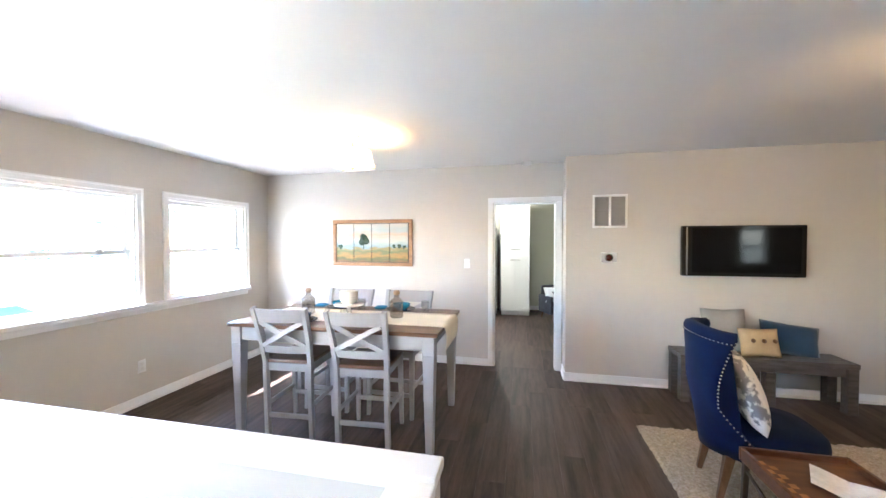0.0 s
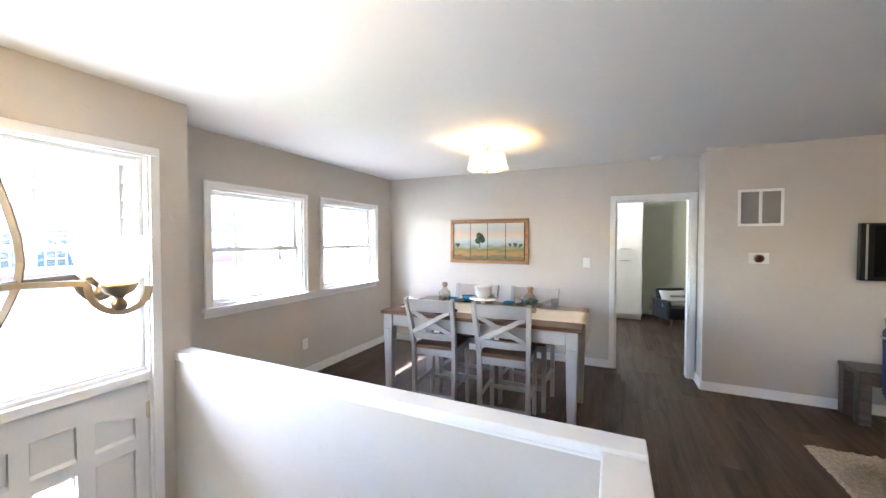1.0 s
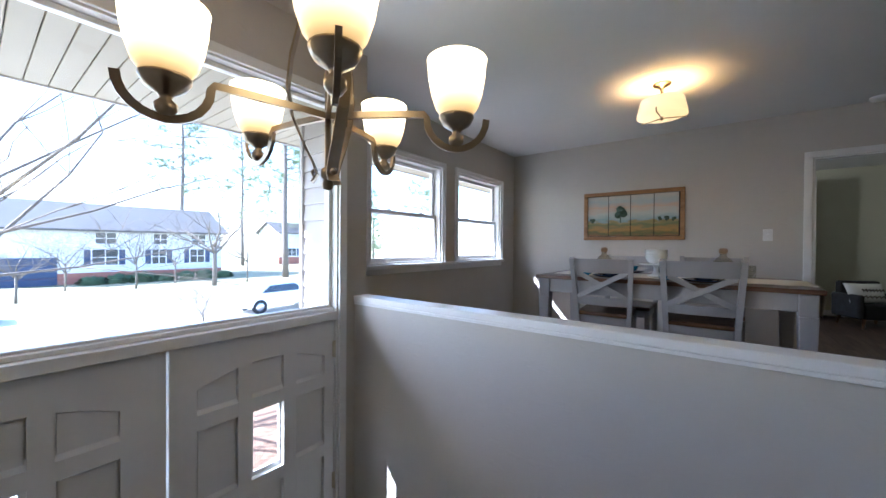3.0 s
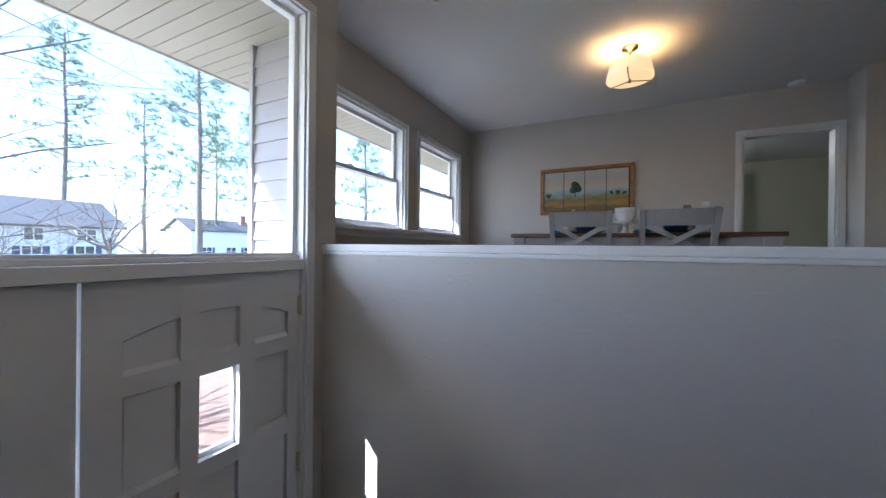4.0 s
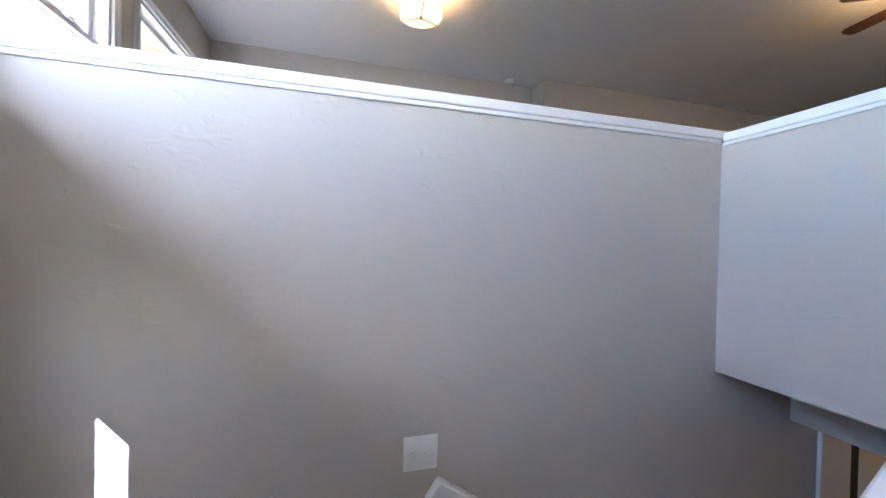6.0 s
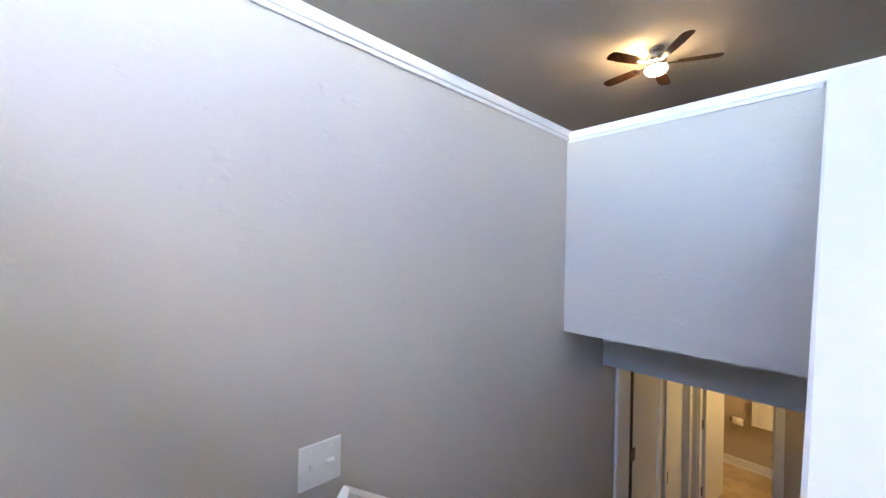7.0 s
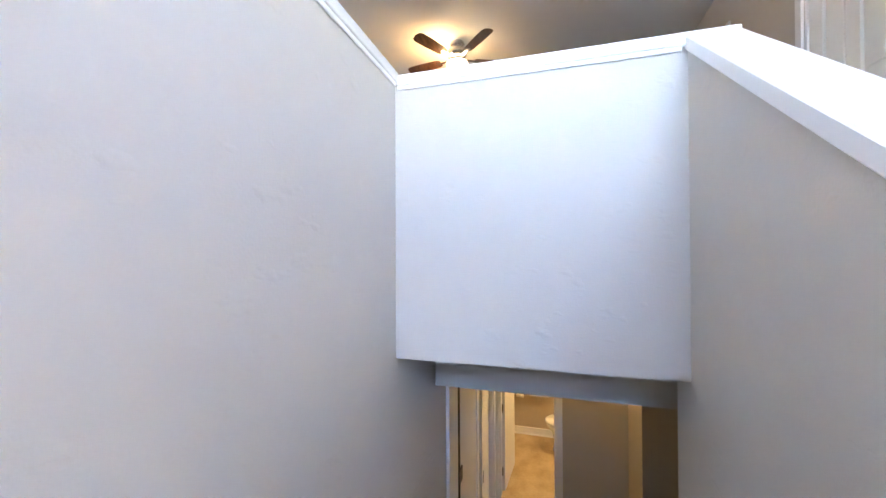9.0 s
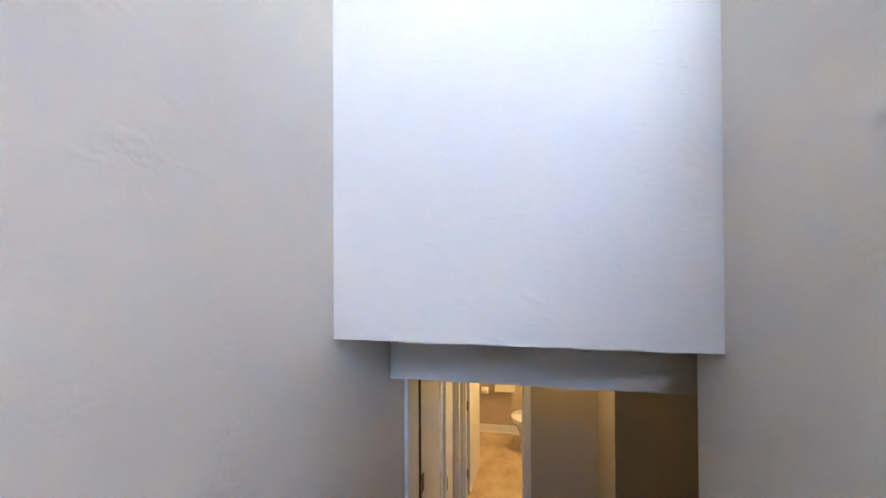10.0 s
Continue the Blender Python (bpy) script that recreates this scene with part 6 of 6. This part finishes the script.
bm = bmesh.new()
na, ns = 32, 12
rings = []
for i in range(na + 1):
    a = -72 + 144 * i / na
    loop = [back_point(a, j / ns, 0.04) for j in range(ns + 1)]
    for c in (45, 90, 135):
        loop.append(back_point(a, 1.0, 0.04 * math.cos(math.radians(c))) + Vector((0, 0, 0.036 * math.sin(math.radians(c)))))
    loop += [back_point(a, 1 - j / ns, -0.04) for j in range(ns + 1)]
    rings.append([bm.verts.new(p) for p in loop])
for a, b in zip(rings, rings[1:]):
    for j in range(len(a)):
        f = bm.faces.new((a[j], a[(j + 1) % len(a)], b[(j + 1) % len(b)], b[j]))
        f.smooth = True
bm.faces.new(rings[0])
bm.faces.new(list(reversed(rings[-1])))
back = part("backrest", bm, M_NAVY, t)
bm = bmesh.new()
for s in (-1, 1):
    for j in range(34):
        p = back_point(s * 71.5, 0.02 + 0.96 * j / 33, 0.045)
        lathe(bm, [(0.0055, -0.001), (0.0045, 0.003), (0.0, 0.0045)], n=7, m=Matrix.Translation(p) @ pose(0, 0, 0, -90 * s, 0, 0))
for i in range(29):
    a = -68 + 136 * i / 28
    out = Vector((-math.cos(math.radians(a)), math.sin(math.radians(a)), 0))
    lathe(bm, [(0.0055, -0.001), (0.0045, 0.003), (0.0, 0.0045)], n=7, m=Matrix.Translation(back_point(a, 0.965, 0.042)) @ out.to_track_quat("Z", "Y").to_matrix().to_4x4())
part("nailheads", bm, M_NAIL, back)
bm = bmesh.new()
n = 36
rings = []
for k, z in ((0.93, 0.265), (1.0, 0.285), (1.0, 0.40), (0.97, 0.435), (0.90, 0.452), (0.5, 0.462)):
    ring = []
    for i in range(n):
        a = 2 * math.pi * i / n
        c, sn = math.cos(a), math.sin(a)
        ring.append(bm.verts.new((-0.02 + 0.25 * k * math.copysign(abs(c) ** 0.6, c), 0.245 * k * math.copysign(abs(sn) ** 0.6, sn), z)))
    rings.append(ring)
for a, b in zip(rings, rings[1:]):
    for i in range(n):
        bm.faces.new((a[i], a[(i + 1) % n], b[(i + 1) % n], b[i])).smooth = True
bm.faces.new(list(reversed(rings[0])))
bm.faces.new(rings[-1])
part("seat", bm, M_NAVY, t)
for x, y, dx in ((-0.25, 0.15, -0.05), (-0.25, -0.15, -0.05), (0.17, 0.19, 0.02), (0.17, -0.19, 0.02)):
    bm = bmesh.new()
    slanted(bm, (x, y, 0.275), (x + dx, y * 1.05, 0.012), 0.05, 0.05, taper=0.6, bevel=0.005)
    part("leg", bm, M_LEG, t)


def spotted():
    m = material("grey_patterned_cotton", (0.20, 0.20, 0.215), rough=0.9, color2=(0.70, 0.68, 0.64), scale=3.4, bump=0.2, bump_scale=150)
    r = m.node_tree.nodes["Color Ramp"]
    r.color_ramp.elements[0].position, r.color_ramp.elements[1].position = 0.56, 0.62
    return m


tp = thing("throw_pillow", "white and grey patterned pillow on the wing chair", "pillow", (1.77, 2.84, 0.458), 70)
bm = bmesh.new()
cushion(bm, 0.40, 0.43, 0.17, 12, pose(0, 0, 0, -22, 0, 0))
part("cover", bm, spotted(), tp)

# low table
t = thing("low_table", "reddish wooden tray table on dark legs", "table", (1.682, 2.10, 0))
TX, TY = 0.225, 0.34
bm = bmesh.new()
box(bm, -TX + 0.012, -TY + 0.012, 0.465, TX - 0.012, TY - 0.012, 0.480, 0.003)
part("tabletop", bm, M_REDWOOD, t)
for a in ((-TX, -TY, TX, -TY + 0.018), (-TX, TY - 0.018, TX, TY), (-TX, -TY + 0.0185, -TX + 0.018, TY - 0.0185), (TX - 0.018, -TY + 0.0185, TX, TY - 0.0185)):
    bm = bmesh.new()
    box(bm, a[0], a[1], 0.445, a[2], a[3], 0.508, 0.004)
    part("rim", bm, M_REDWOOD, t)
for k in range(9):
    for j in range(2):
        bm = bmesh.new()
        y = TY - 0.075 - 0.064 * k - 0.032 * j
        box(bm, -TX + 0.034 + 0.03 * j, y - 0.03, 0.4805, -TX + 0.062 + 0.03 * j, y, 0.483, 0.001)
        part("inlay", bm, M_OAK, t, "pale wood inlay square")
for x in (-TX + 0.022, TX - 0.022):
    for y in (-TY + 0.022, TY - 0.022):
        bm = bmesh.new()
        slanted(bm, (x, y, 0.4445), (x * 1.05, y * 1.03, 0.026), 0.026, 0.026, taper=0.8)
        part("leg", bm, M_HINGE, t)
    bm = bmesh.new()
    tube(bm, [(x, -TY + 0.03 + (2 * TY - 0.06) * i / 12, 0.30 + 0.10 * abs(i - 6) / 6) for i in range(13)], 0.009, 6)
    part("brace", bm, M_HINGE, t)
M_PAPER = material("printed_paper", (0.50, 0.50, 0.49), rough=0.5, color2=(0.82, 0.81, 0.79), scale=9)
bm = bmesh.new()
prev = None
for i in range(13):
    u = -0.115 + 0.23 * i / 12
    z = 0.486 + 0.020 * abs(math.sin(u * 11))
    ring = [bm.verts.new((1.735 + u * 0.75 + v * 0.4, 2.19 - u * 0.75 + v * 0.66, z + 0.004 * math.sin(5 * v + u * 7))) for v in (-0.11, -0.05, 0.0, 0.05, 0.11)]
    if prev:
        for j in range(4):
            bm.faces.new((prev[j], prev[j + 1], ring[j + 1], ring[j]))
    prev = ring
ob = single("magazine", bm, M_PAPER, "open magazine lying on the low table", "magazine")
sol = ob.modifiers.new("thick", "SOLIDIFY")
sol.thickness = 0.003

# ---- floor planks ----
floor = tagged(new("floor"), "dark brown wood-look plank floor", "floor", kind="structure")
PW, PL = 0.178, 1.22
bm = bmesh.new()
v = box(bm, 0, 0, -0.0115, PW - 0.0005, 1.0, 0.0)
bmesh.ops.bevel(bm, geom=[e for e in bm.edges if e.verts[0].co.z > -0.001 and e.verts[1].co.z > -0.001], offset=0.0005, segments=1, affect="EDGES")
_plank = mesh_of("plank", bm, M_FLOOR)
rng = random.Random(11)
count = 0


def lay(x, y0, y1):
    """One row of planks along y from y0 to y1."""
    global count
    y = y0 - rng.uniform(0.0, PL * 0.8)
    while y < y1:
        a, b = max(y, y0), min(y + PL, y1)
        if b - a > 0.04:
            shared("plank", _plank, floor, Matrix.Translation((x, a, 0)) @ Matrix.Diagonal((1, b - a - 0.0005, 1, 1)))
            count += 1
        y += PL


x = FRONT
while x < 4.4:
    if x < 0.13 - PW:
        lay(x, HW1, DINE)
    elif x < 0.80:
        lay(x, HALL if x > 0.126 else HW1, DINE)
    else:
        lay(x, HALL, TVW)
    if -0.4 < x < 1.5:
        lay(x, DINE, 8.62)
    x += PW
bm = bmesh.new()
box(bm, x, HALL, -0.0115, EAST, TVW, 0.0)
box(bm, FRONT, DINE + 0.12, -0.0115, -0.42, 8.62, -0.001)
box(bm, 1.62, DINE + 0.12, -0.0115, 2.48, 8.62, -0.001)
box(bm, -0.01, HALL, -0.0115, 0.126, 0.40, -0.0005)
box(bm, 2.0, HALL - 2.4, -0.0115, 3.6, HALL, -0.001)
part("plank_field", bm, M_FLOOR, floor)
